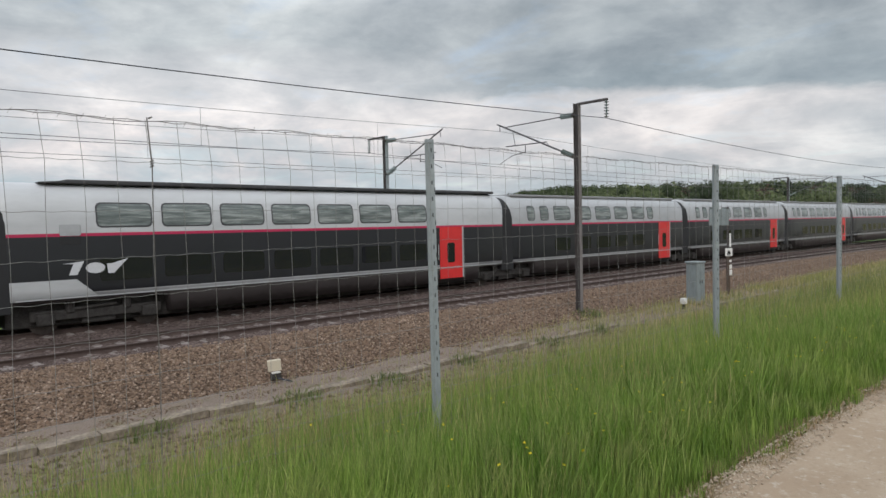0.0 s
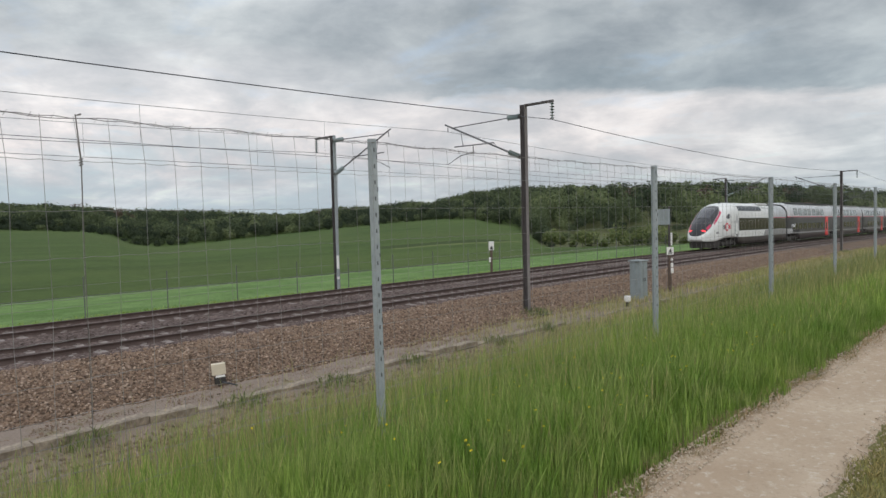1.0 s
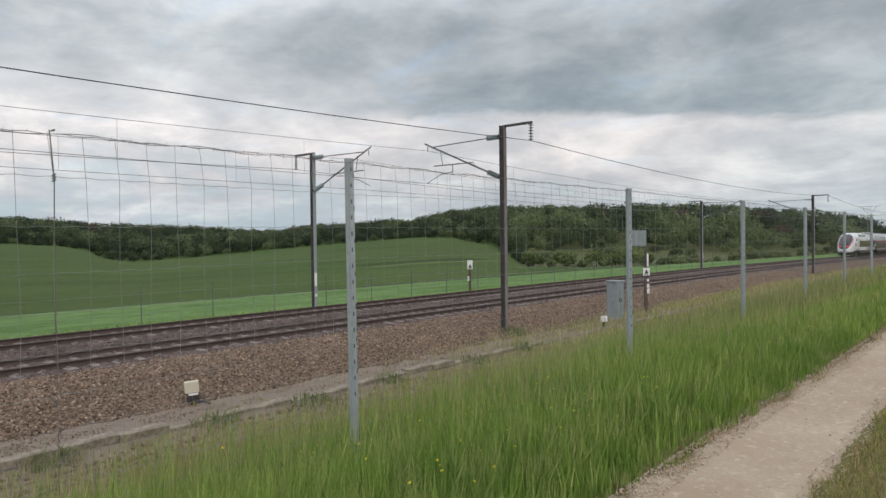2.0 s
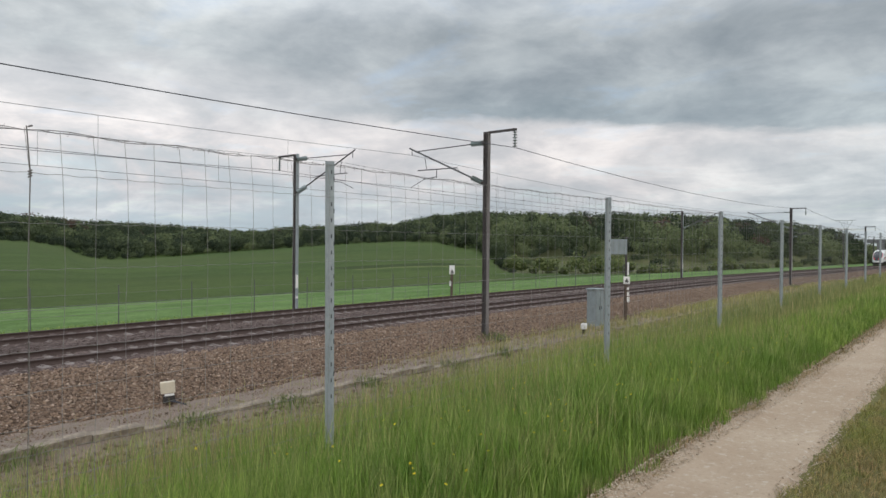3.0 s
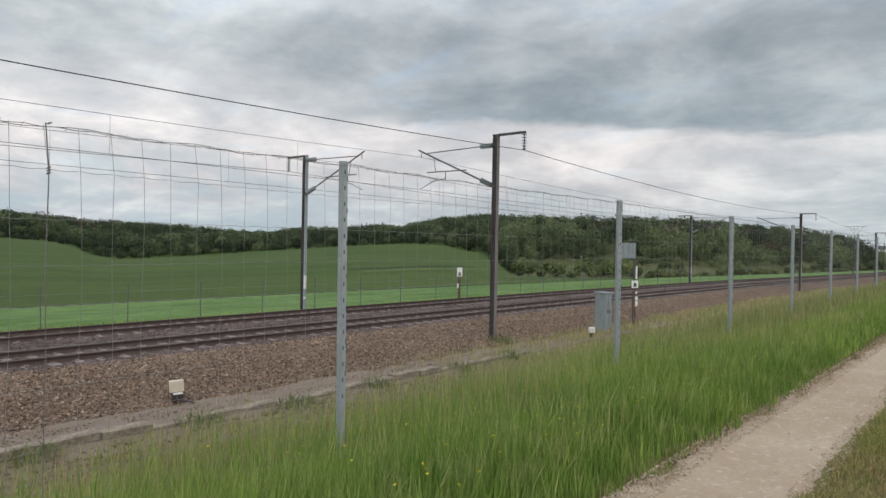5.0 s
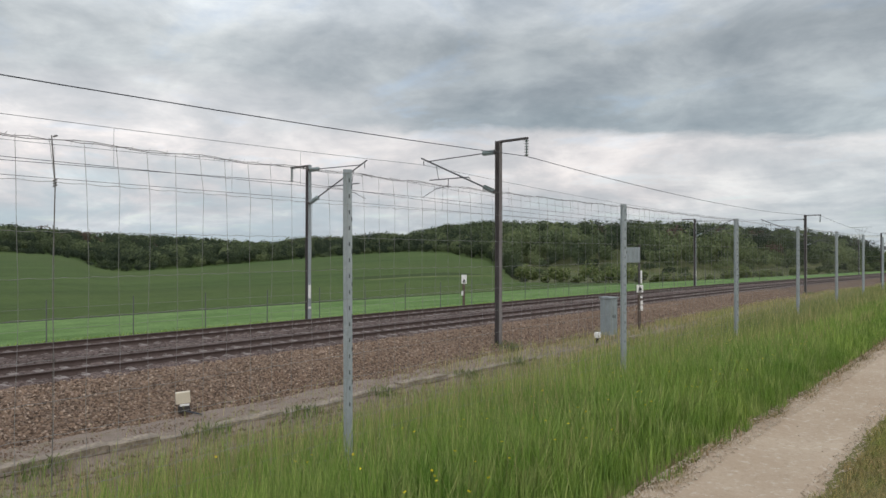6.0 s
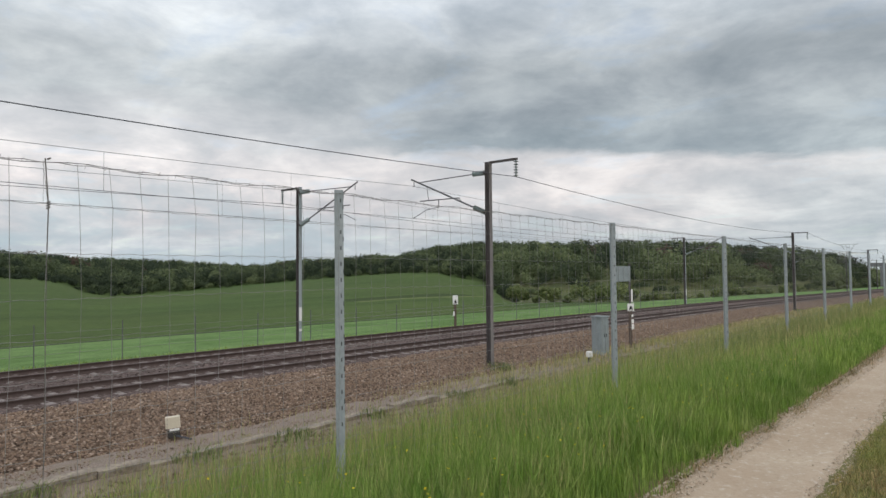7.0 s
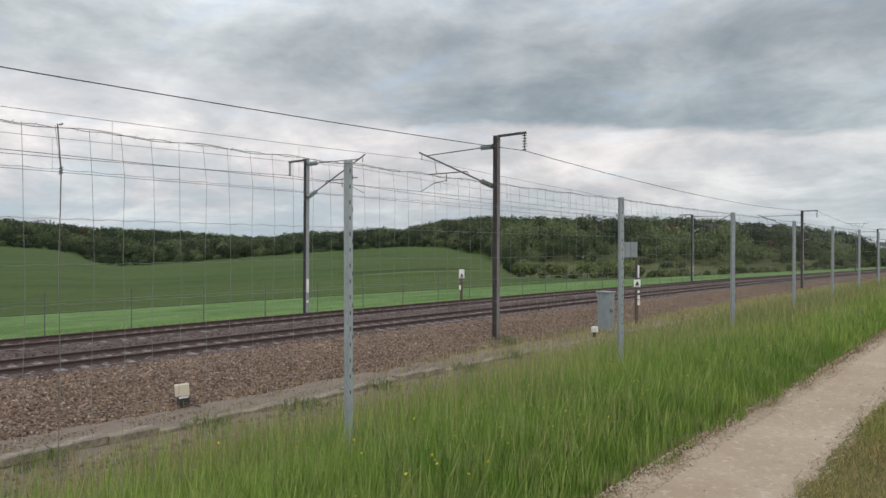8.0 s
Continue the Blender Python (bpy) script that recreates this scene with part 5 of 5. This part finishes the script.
def build_train():
    train = tagged(new("high_speed_train"), "double-deck high-speed train in white, black and silver with red doors", "train")
    power_car(train, 0.0, False)
    x = 22.37
    gangway(train, x - 0.25, False)
    end_wins = [(2.57, 4.17), (4.57, 6.18), (6.59, 8.18), (8.58, 10.16), (10.57, 12.17), (12.58, 14.16), (14.60, 16.18)]
    mid_wins = [(1.38, 1.92), (2.45, 3.08), (3.64, 5.05), (5.66, 7.05), (7.60, 9.08), (9.60, 10.98), (11.55, 12.95), (13.40, 14.05)]
    e = coach(train, 21.46, end_wins, 16.99, "coach_end", True)
    e.matrix_basis = pose(x, 0, 0)
    bogie(train, x + 2.6)
    x += 21.93
    first = coach(train, 18.22, mid_wins, 14.78, "coach")
    first.matrix_basis = pose(x, 0, 0)
    for k in range(6):
        gangway(train, x - 0.27)
        if k:
            copy_thing(first, pose(x, 0, 0))
        x += 18.70
    gangway(train, x - 0.27)
    e2 = copy_thing(e, pose(x + 21.46, 0, 0, 0, 0, 180))
    bogie(train, x + 21.46 - 2.6)
    x += 21.85
    gangway(train, x - 0.27, False)
    power_car(train, x + 22.15, True)
    return train


train = build_train()


# ---- grass ----
def blades(name, x, y, h, w, lean, mat, z=None, droop=0.35):
    """Blades of grass, joined: two-piece ribbons that lean and bend over."""
    n = len(x)
    z = land(x, y) if z is None else z
    a = rng.random(n) * 6.283
    d = np.stack([np.cos(a), np.sin(a)], -1)
    side = np.stack([-np.sin(a + 0.4), np.cos(a + 0.4)], -1)
    l1 = (lean * h * (0.3 + rng.random(n)))[:, None]
    v = np.zeros((n, 6, 3))
    base = np.stack([x, y], -1)
    midp = base + d * l1 * 0.35
    tip = base + d * l1 * (1 + droop)
    ww = w[:, None]
    v[:, 0, :2], v[:, 1, :2] = base - side * ww / 2, base + side * ww / 2
    v[:, 2, :2], v[:, 3, :2] = midp + side * ww * 0.42, midp - side * ww * 0.42
    v[:, 4, :2], v[:, 5, :2] = tip + side * ww * 0.08, tip - side * ww * 0.08
    v[:, 0:2, 2] = (z - 0.03)[:, None]
    v[:, 2:4, 2] = (z + h * 0.58)[:, None]
    v[:, 4:6, 2] = (z + h)[:, None]
    f = (np.array([(0, 1, 2, 3), (3, 2, 4, 5)])[None] + (np.arange(n) * 6)[:, None, None]).reshape(-1, 4)
    return raw(name, v.reshape(-1, 3), f, mat)


def clumped(n, x0, x1, y0, y1, grain, cut):
    """Points in a rectangle, thinned into tufts."""
    x, y = x0 + (x1 - x0) * rng.random(n), y0 + (y1 - y0) * rng.random(n)
    d = np.sin(x * grain + 1.3 * np.sin(y * grain * 0.8)) * np.cos(y * grain * 1.2 + np.sin(x * grain * 0.6)) + rng.random(n) * 1.6
    k = d > cut
    return x[k], y[k]


def path_edge(x):
    return lerp_table(x, [(-5, 1.90), (4, 1.87), (6, 1.86), (9, 1.75), (18, 1.62), (40, 1.55), (600, 1.55)])


def build_grass():
    for name, n, x0, x1, w, cut in (("tall_grass", 170000, -1.5, 12, 0.0060, 0.15), ("tall_grass", 30000, -12, -1.5, 0.010, -0.1), ("tall_grass", 75000, 12, 30, 0.013, -0.2), ("tall_grass", 55000, 30, 110, 0.028, -0.4)):
        x, y = clumped(n, x0, x1, 1.75, 5.6, 2.4, cut)
        k = y > path_edge(x) - 0.02 + 0.10 * np.sin(x * 3.1) * np.sin(x * 7.7)
        x, y = x[k], y[k]
        up = lerp_table(y - path_edge(x), [(0, 0.10), (0.3, 0.30), (0.6, 0.41), (0.95, 0.44), (1.3, 0.37), (1.8, 0.30), (2.4, 0.27), (3.7, 0.22)])
        patch = 1 + 0.16 * np.sin(x * 1.1 + np.sin(y * 1.7)) + 0.1 * np.sin(x * 3.7 + y * 2)
        h = up * patch * (0.42 + 0.72 * rng.random(len(x)))
        ob = new(name, blades(name, x, y, h, w * (0.6 + 0.8 * rng.random(len(x))), 0.17, M["grass_far" if x0 > 25 else "grass"]))
        tagged(ob, "lush tall green grass beside the path and fence", "grass", kind="stuff")
    x, y = clumped(20000, 1.0, 11, 1.95, 4.6, 3.1, 0.3)
    h = (0.30 + 0.26 * rng.random(len(x))) * lerp_table(y - path_edge(x), [(0, 0.35), (0.4, 0.9), (1.0, 1.05), (1.6, 0.9), (2.6, 0.8)])
    tagged(new("broad_grass", blades("broad_grass", x, y, h, 0.0095 * (0.6 + 0.6 * rng.random(len(x))), 0.26, M["grass"])), "broad bright green blades in the verge", "grass", kind="stuff")
    # looser, taller growth along the fence and down its far side
    for n, x0, x1, w, tone in ((11000, -2, 13, 0.0050, "grass"), (6500, -2, 13, 0.0042, "grass_pale"), (12000, 13, 34, 0.010, "grass_far"), (8000, 13, 34, 0.008, "grass_pale"), (9000, 34, 100, 0.022, "grass_far"), (7000, 34, 100, 0.020, "grass_pale")):
        x, y = clumped(n, x0, x1, 2.9, 6.4, 1.6, 0.1)
        h = (0.40 + 0.32 * rng.random(len(x))) * lerp_table(y, [(2.9, 0.85), (3.8, 1.0), (5.2, 1.0), (6.4, 0.7)])
        tagged(new("tall_grass", blades("tall_grass", x, y, h, w * (0.6 + 0.8 * rng.random(len(x))), 0.16, M[tone])), "tall loose grass along the wire fence", "grass", kind="stuff")
    # paler seeding stalks on the verge, and thin dry growth down the bank
    x, y = clumped(52000, -2, 45, 2.2, 5.4, 1.1, 0.45)
    h = (0.28 + 0.24 * rng.random(len(x))) * lerp_table(y, [(2.2, 1.0), (3.4, 1.0), (4.4, 0.75), (5.4, 0.7)])
    tagged(new("seeding_grass", blades("seeding_grass", x, y, h, 0.0032 + 0.00035 * x.clip(0), 0.18, M["grass_pale"])), "pale seeding grass stalks among the green", "grass", kind="stuff")
    x, y = clumped(70000, -3, 60, 4.8, 13.0, 0.9, 0.25)
    thin = rng.random(len(x)) < lerp_table(y, [(5, 1.0), (7, 0.6), (9.5, 0.30), (12.0, 0.16), (12.9, 0.05)])
    x, y = x[thin], y[thin]
    h = 0.12 + 0.22 * rng.random(len(x))
    tagged(new("bank_grass", blades("bank_grass", x, y, h, 0.008 + 0.0004 * x.clip(0), 0.4, M["grass"])), "thin green grass down the bank", "grass", kind="stuff")
    x, y = clumped(60000, -3, 60, 4.8, 14.6, 0.7, 0.4)
    keep = rng.random(len(x)) < np.where(y > 12.9, lerp_table(x, [(0, 0.10), (14, 0.25), (24, 0.9)]), lerp_table(x, [(0, 0.45), (18, 0.6), (25, 1.0)]))
    x, y = x[keep], y[keep]
    h = 0.12 + 0.32 * rng.random(len(x)) ** 1.5
    tagged(new("dry_stalks", blades("dry_stalks", x, y, h, 0.006 + 0.0003 * x.clip(0), 0.35, M["grass_pale"])), "dry pale stalks on the dirt strip", "grass", kind="stuff")
    x, y = clumped(26000, 16, 95, 9.0, 14.9, 0.6, 0.3)
    keep = rng.random(len(x)) < lerp_table(x, [(16, 0.15), (26, 0.8), (40, 1.0)]) * lerp_table(y, [(9, 1.0), (13, 0.9), (14.9, 0.35)])
    x, y = x[keep], y[keep]
    tagged(new("dry_weeds", blades("dry_weeds", x, y, 0.15 + 0.35 * rng.random(len(x)), 0.008 + 0.00030 * x, 0.35, M["grass_pale"])), "dry brownish weeds along the foot of the ballast", "grass", kind="stuff")
    x, y = clumped(4200, -2, 60, 3.2, 6.5, 0.8, 0.5)
    h = 0.42 + 0.34 * rng.random(len(x))
    tagged(new("tall_stalks", blades("tall_stalks", x, y, h, 0.003 + 0.00028 * x.clip(0), 0.22, M["grass_pale"])), "tall thin straw-coloured stalks along the fence", "grass", kind="stuff")
    x, y = clumped(3600, -2, 9, 4.2, 9.0, 1.7, 0.6)
    tagged(new("dead_stalks", blades("dead_stalks", x, y, 0.45 + 0.40 * rng.random(len(x)), np.full(len(x), 0.0038), 0.14, M["rim"])), "thin grey-brown dead stalks standing on the bank", "grass", kind="stuff")
    # short verge on the near side of the wheel track
    for n, x0, x1, y0, w in ((150000, 2.2, 15, -1.4, 0.0042), (50000, 15, 45, -2.2, 0.011), (70000, -8, 2.2, -4.0, 0.007), (40000, 2.2, 15, -4.0, 0.008)):
        x, y = clumped(n, x0, x1, y0, -1.3 if y0 == -4.0 and x0 > 2 else 1.05, 3.0, -0.3)
        lim = lerp_table(x, [(0, 0.93), (6, 0.95), (10, 0.86), (30, 0.53), (40, 0.5)])
        k = y < lim + 0.06 * np.sin(x * 4.3) * np.sin(x * 1.7) - 0.10 * rng.random(len(x)) ** 2
        x, y = x[k], y[k]
        h = (0.03 + 0.05 * rng.random(len(x))) * (1 + 0.4 * np.sin(x * 2.2) * np.sin(y * 3))
        tagged(new("verge_grass", blades("verge_grass", x, y, h, np.full(len(x), w), 0.8, M["grass_dry"])), "short dry olive-brown grass beside the wheel track", "grass", kind="stuff")
    # dead brown grass that edges the wheel track
    n = 8000
    x = 1.5 + 38 * rng.random(n) ** 1.6
    y = path_edge(x) - 0.10 + 0.20 * rng.random(n) + 0.05 * np.sin(x * 5.1)
    tagged(new("dead_grass", blades("dead_grass", x, y, 0.02 + 0.06 * rng.random(n), 0.004 + 0.0005 * x, 1.2, M["rim"])), "flattened brown dead grass along the path", "grass", kind="stuff")
    # rough strip at the foot of the far ballast and along the boundary fence
    x, y = clumped(26000, 0, 110, 27.9, 30.5, 0.8, -0.1)
    h = 0.08 + 0.16 * rng.random(len(x))
    tagged(new("trackside_weeds", blades("trackside_weeds", x, y, h, np.full(len(x), 0.035), 0.4, M["grass"])), "green weeds along the far trackside fence", "grass", kind="stuff")
    me = stones("path_stones", 11000, (2.5, 26), lambda x, r: np.where(r < 0.7, path_edge(x) + 0.03 - 0.24 * rng.random(len(x)) ** 1.5, np.where(r < 0.985, 0.88 + 0.16 * rng.random(len(x)), 0.95 + 0.8 * rng.random(len(x)))), 0.0085, M["path_stones"], lambda x, y: np.full(len(x), 1.448), 1.6)
    tagged(new("path_stones", me), "small pale limestone chips on the path", "gravel", kind="stuff")


def flower(x, y, z):
    th = tagged(new("buttercup"), "small yellow buttercup on a thin green stem", "flower", "buttercups in the grass")
    th.location = (x, y, z)
    return th


def build_flowers():
    bm = bmesh.new()
    for k in range(5):
        a = k * 1.2566
        c, s = math.cos(a), math.sin(a)
        v = [bm.verts.new((c * r - s * q, s * r + c * q, zz)) for r, q, zz in ((0.001, 0, 0), (0.007, -0.005, 0.003), (0.011, 0, 0.006), (0.007, 0.005, 0.003))]
        bm.faces.new(v)
    bmesh.ops.solidify(bm, geom=bm.faces[:], thickness=0.0008)
    head = finish(bm, "petals", M["yellow"])
    stem = finish(rod(bmesh.new(), (0, 0, -0.5), (0, 0, 0), 0.0014, 5), "stem", M["grass"])
    spots = [(2.9, 2.55), (2.98, 2.6), (3.05, 2.5), (3.4, 2.35), (3.42, 2.42), (4.1, 2.6), (4.3, 2.45), (4.9, 2.7), (5.6, 2.5)]
    for i in range(95):
        spots.append((2.2 + 9 * rng.random(), 2.1 + 2.3 * rng.random() ** 1.3))
    for x, y in spots:
        th = flower(x, y, float(land(x, y)) + 0.34 + 0.16 * rng.random())
        p = part("petals", head, None, th)
        p.rotation_euler = (0.5 * rng.random(), 0.5 * rng.random(), 6 * rng.random())
        part("stem", stem, None, th)


build_grass()
build_flowers()
for wx, wy in ((4.2, 12.7), (7.4, 12.8), (9.8, 12.6), (12.5, 12.8), (16.2, 12.7), (19.0, 12.9)):
    weed_clump(wx, wy, -0.74, 0.5, "low green weeds along the cable trough", "bush", 90)
for wx in NEAR_MASTS[1:4]:
    weed_clump(wx, 15.1, -0.66 + float(grade(wx)), 0.75, "low dark weeds round the foot of a mast", "bush")


# ---- woods ----
def tree_clump(n, squash):
    """Leaf clumps of one tree of unit height: centres on several lobes, uneven, with gaps."""
    lobes = [(0.0, 0.0, 0.60, 0.30)] + [(0.24 * math.cos(a) * (0.6 + 0.5 * rng.random()), 0.24 * math.sin(a), 0.35 + 0.42 * rng.random(), 0.16 + 0.10 * rng.random()) for a in np.linspace(0, 5.5, 7)]
    pts, nor = [], []
    for k in range(n):
        cx, cy, cz, r = lobes[rng.integers(len(lobes))]
        d = rng.normal(size=3)
        d /= np.linalg.norm(d)
        q = r * (0.75 + 0.35 * rng.random())
        pts.append((cx + d[0] * q, cy + d[1] * q, max(0.06, cz + d[2] * q * squash)))
        nor.append(d + rng.normal(size=3) * 0.35)
    pts = np.array(pts)
    pts[:, 2] /= pts[:, 2].max()
    return pts, np.array(nor)


def build_woods():
    """Crowns of many sizes and tones up the hillsides, low at the wood's edge, with grassy gaps."""
    fine = [tree_clump(470, q) for q in (1.0, 1.2, 1.45, 1.1, 1.7)]
    coarse = [tree_clump(260, q) for q in (1.0, 1.2, 1.45, 1.1, 1.7)]
    step = 4.4
    gx, gy = np.meshgrid(np.arange(4, 490, step), np.arange(46, 452, step), indexing="ij")
    x = gx.ravel() + (rng.random(gx.size) - 0.5) * step * 0.95
    y = gy.ravel() + (rng.random(gx.size) - 0.5) * step * 0.95
    r, az = np.hypot(x, y), np.degrees(np.arctan2(y, x))
    r0, rc, zc = crest_of(az)
    dep = r - rc
    k = (y > 46) & (az > 3) & (az < 82) & (dep > 3) & (dep < 205) & (rng.random(len(x)) < np.where(dep > 70, 0.72, 0.95))
    gap = (np.abs(dep - 36 - 5 * np.sin(az * 1.3)) < 6.5) & (az > 12) & (az < 32) & (np.sin(az * 1.05 + 0.6) > -0.35)
    open_ = (dep < 30) & (az < 33) & (np.sin(x * 0.21) * np.sin(y * 0.27 + 1) > 0.42)
    low = (dep <= 36) & (az > 13) & (az < 31) & (np.sin(az * 1.05 + 0.6) > -0.35)
    k &= ~gap & ~open_ & ~(low & (rng.random(len(x)) > 0.88))
    x, y, r, az, dep = x[k], y[k], r[k], az[k], dep[k]
    z = land(x, y)
    n = len(x)
    stand = np.sin(x * 0.045 + 1.2 * np.sin(y * 0.03)) * np.cos(y * 0.05 + 0.7 * np.sin(x * 0.02))
    h = TREE_H * (0.55 + 0.46 * rng.random(n) + 0.22 * stand + 0.30 * (rng.random(n) > 0.94))
    h *= np.where(az < 34, lerp_table(dep, [(3, 0.13), (24, 0.17), (36, 0.30), (46, 0.72), (62, 1.0), (90, 1.0)]) * (0.8 + 0.5 * rng.random(n)), lerp_table(dep, [(3, 0.50), (25, 0.85), (50, 1.0)]))
    cap = 3.02 + r * np.tan(np.radians(lerp_table(az, RIDGE_EL))) - z
    h = np.minimum(h, np.maximum(cap * (0.90 + 0.24 * rng.random(n)), 1.4))
    tone = np.clip(0.33 + 0.24 * stand + 0.27 * rng.normal(size=n) + np.where(az < 34, lerp_table(dep, [(0, 0.34), (40, 0.26), (70, 0.12), (90, 0.0)]), -0.07), 0, 0.80)
    tone = np.where((rng.random(n) > 0.992) & (dep > 60), 1.2, tone)
    V, T, count = [], [], 0
    for i in range(n):
        near = dep[i] < 60 and r[i] < 230
        p, nrm = (fine if near else coarse)[rng.integers(5)]
        if dep[i] > 40:
            up = p[:, 2] > 0.34
            p, nrm = p[up], nrm[up]
        a = rng.random() * 6.283
        c, q_ = math.cos(a), math.sin(a)
        wide = (0.72 + 0.45 * rng.random()) * (2.3 if h[i] < 2.4 else 1.3 if h[i] < 4 else 1.0)
        q = p * h[i] * np.array([wide, wide, 1.0])
        q = np.stack([q[:, 0] * c - q[:, 1] * q_, q[:, 0] * q_ + q[:, 1] * c, q[:, 2]], -1) + (x[i], y[i], z[i] - 0.25)
        nn = np.stack([nrm[:, 0] * c - nrm[:, 1] * q_, nrm[:, 0] * q_ + nrm[:, 1] * c, nrm[:, 2]], -1)
        u = np.cross(nn, rng.normal(size=nn.shape))
        u /= np.linalg.norm(u, axis=1)[:, None] + 1e-9
        w = np.cross(nn, u)
        w /= np.linalg.norm(w, axis=1)[:, None] + 1e-9
        size = ((0.10 + h[i] * (0.027 if near else 0.047)) * (0.5 + 0.9 * rng.random(len(p))))[:, None]
        tri = np.stack([q - u * size, q + u * size * 0.9, q + w * size * 1.3], 1)
        V.append(tri.reshape(-1, 3))
        T.append(np.full(len(p) * 3, tone[i], dtype=np.float32))
        count += len(p) * 3
    me = raw("far_woods", np.concatenate(V), np.arange(count).reshape(-1, 3), M["woods"])
    at = me.attributes.new("tone", "FLOAT", "POINT")
    at.data.foreach_set("value", np.concatenate(T))
    tagged(new("far_woods", me), "mixed green woods of uneven crowns covering the far ridge", "woods", kind="stuff")


build_woods()


def bush(x, y, h, seed, wide):
    """A bush or small tree of the wood's edge: tapered stem, limbs and a crown of many leaf clumps."""
    z = float(land(x, y))
    th = tagged(new("edge_tree"), "young leafy light green tree at the edge of the wood", "tree", "trees at the wood's edge")
    th.location = (x, y, z - 0.2)
    bm = rod(bmesh.new(), (0, 0, 0), (0.1, 0, h * 0.5), 0.09 * h / 5, 7, 0.05 * h / 5)
    part("trunk", bm, M["bark"], th)
    for k in range(4):
        a = k * 1.57 + seed
        part("limb", rod(bmesh.new(), (0.05, 0, h * (0.25 + 0.06 * k)), (0.2 * h * math.cos(a) * wide, 0.2 * h * math.sin(a) * wide, h * (0.55 + 0.08 * k)), 0.03 * h / 5, 5, 0.012), M["bark"], th)
    p, nrm = tree_clump(620, 1.2)
    q = p * h * np.array([0.95 * wide, 0.95 * wide, 1.0])
    u = np.cross(nrm, rng.normal(size=nrm.shape))
    u /= np.linalg.norm(u, axis=1)[:, None] + 1e-9
    w = np.cross(nrm, u)
    w /= np.linalg.norm(w, axis=1)[:, None] + 1e-9
    s = (0.12 + 0.16 * rng.random(len(p)))[:, None]
    quad = np.stack([q - u * s, q - w * s * 0.8, q + u * s, q + w * s * 0.9], 1)
    part("crown", raw("crown", quad.reshape(-1, 3), np.arange(len(p) * 4).reshape(-1, 4), M["bush"]), None, th)


for k in range(26):
    baz = 11 + 23 * (k + 0.7 * rng.random()) / 26
    b0, bc, bz = crest_of(np.array([baz]))
    br = float(bc[0]) + (-9 + 14 * rng.random())
    bush(br * math.cos(radians(baz)), br * math.sin(radians(baz)), 1.6 + 3.4 * rng.random() ** 1.8, k * 0.7, 0.9 + 0.5 * rng.random())


def bridge():
    th = tagged(new("road_bridge"), "pale concrete road bridge over the railway in the distance", "bridge")
    th.location = (395, 0, 0)
    part("deck", box(bmesh.new(), -4, 4, -30, 48, 5.6, 6.6, 0.1), M["bridge"], th)
    for s in (-4.1, 3.9):
        part("parapet", box(bmesh.new(), s, s + 0.2, -30, 48, 6.6, 7.5, 0.03), M["bridge"], th)
    for y in (8, 14.0, 29.5):
        part("pier", box(bmesh.new(), -3, 3, y - 0.5, y + 0.5, -5.0, 5.6, 0.1), M["bridge"], th)
    part("abutment", box(bmesh.new(), -5, 5, 39.5, 42.6, -6.0, 5.6, 0.2), M["bridge"], th, "tall grey concrete abutment")


def pylon():
    th = tagged(new("electricity_pylon"), "distant grey lattice pylon above the trees", "pylon")
    th.location = (560, 80.4, 0)
    bm = bmesh.new()
    for sx in (-1, 1):
        for sy in (-1, 1):
            rod(bm, (sx * 2.2, sy * 2.2, 0), (sx * 0.7, sy * 0.7, 17), 0.12, 4)
    for k in range(6):
        z0, z1 = k * 2.8, k * 2.8 + 2.8
        w0, w1 = 2.2 - z0 * 0.088, 2.2 - z1 * 0.088
        for s in (-1, 1):
            rod(bm, (-w0, s * w0, z0), (w1, s * w1, z1), 0.08, 4)
            rod(bm, (s * w0, -w0, z0), (s * w1, w1, z1), 0.08, 4)
    part("tower", bm, M["galv"], th)
    bm = bmesh.new()
    for s in (-1, 1):
        rod(bm, (0, s * 0.7, 17), (0, s * 4.5, 23.2), 0.12, 4)
        rod(bm, (0, s * 0.5, 17.5), (0, s * 1.2, 23.0), 0.10, 4)
    rod(bm, (0, -7, 23.2), (0, 7, 23.2), 0.14, 4)
    part("crossarm", bm, M["galv"], th)


bridge()
pylon()


def motions():
    """The train runs away along the far track at an even speed."""
    times = [k / 30 for k in range(4)] + [0.1 * k for k in range(2, 79)] + [7.9 + k / 30 for k in range(4)]
    run_x = lambda t: float(lerp_table(t, [(0.0, -18.74), (0.5, 20.1), (1.0, 59.8), (1.5, 98.8), (3.5, 260.0), (8.0, 622.0)]))
    fall = lambda x: math.degrees(math.atan(float(grade(x + 110) - grade(x)) / 110))
    walk(train, [(t, pose(run_x(t), TRACKS[1], float(grade(run_x(t))), 0, -fall(run_x(t)), 0)) for t in times])


motions()
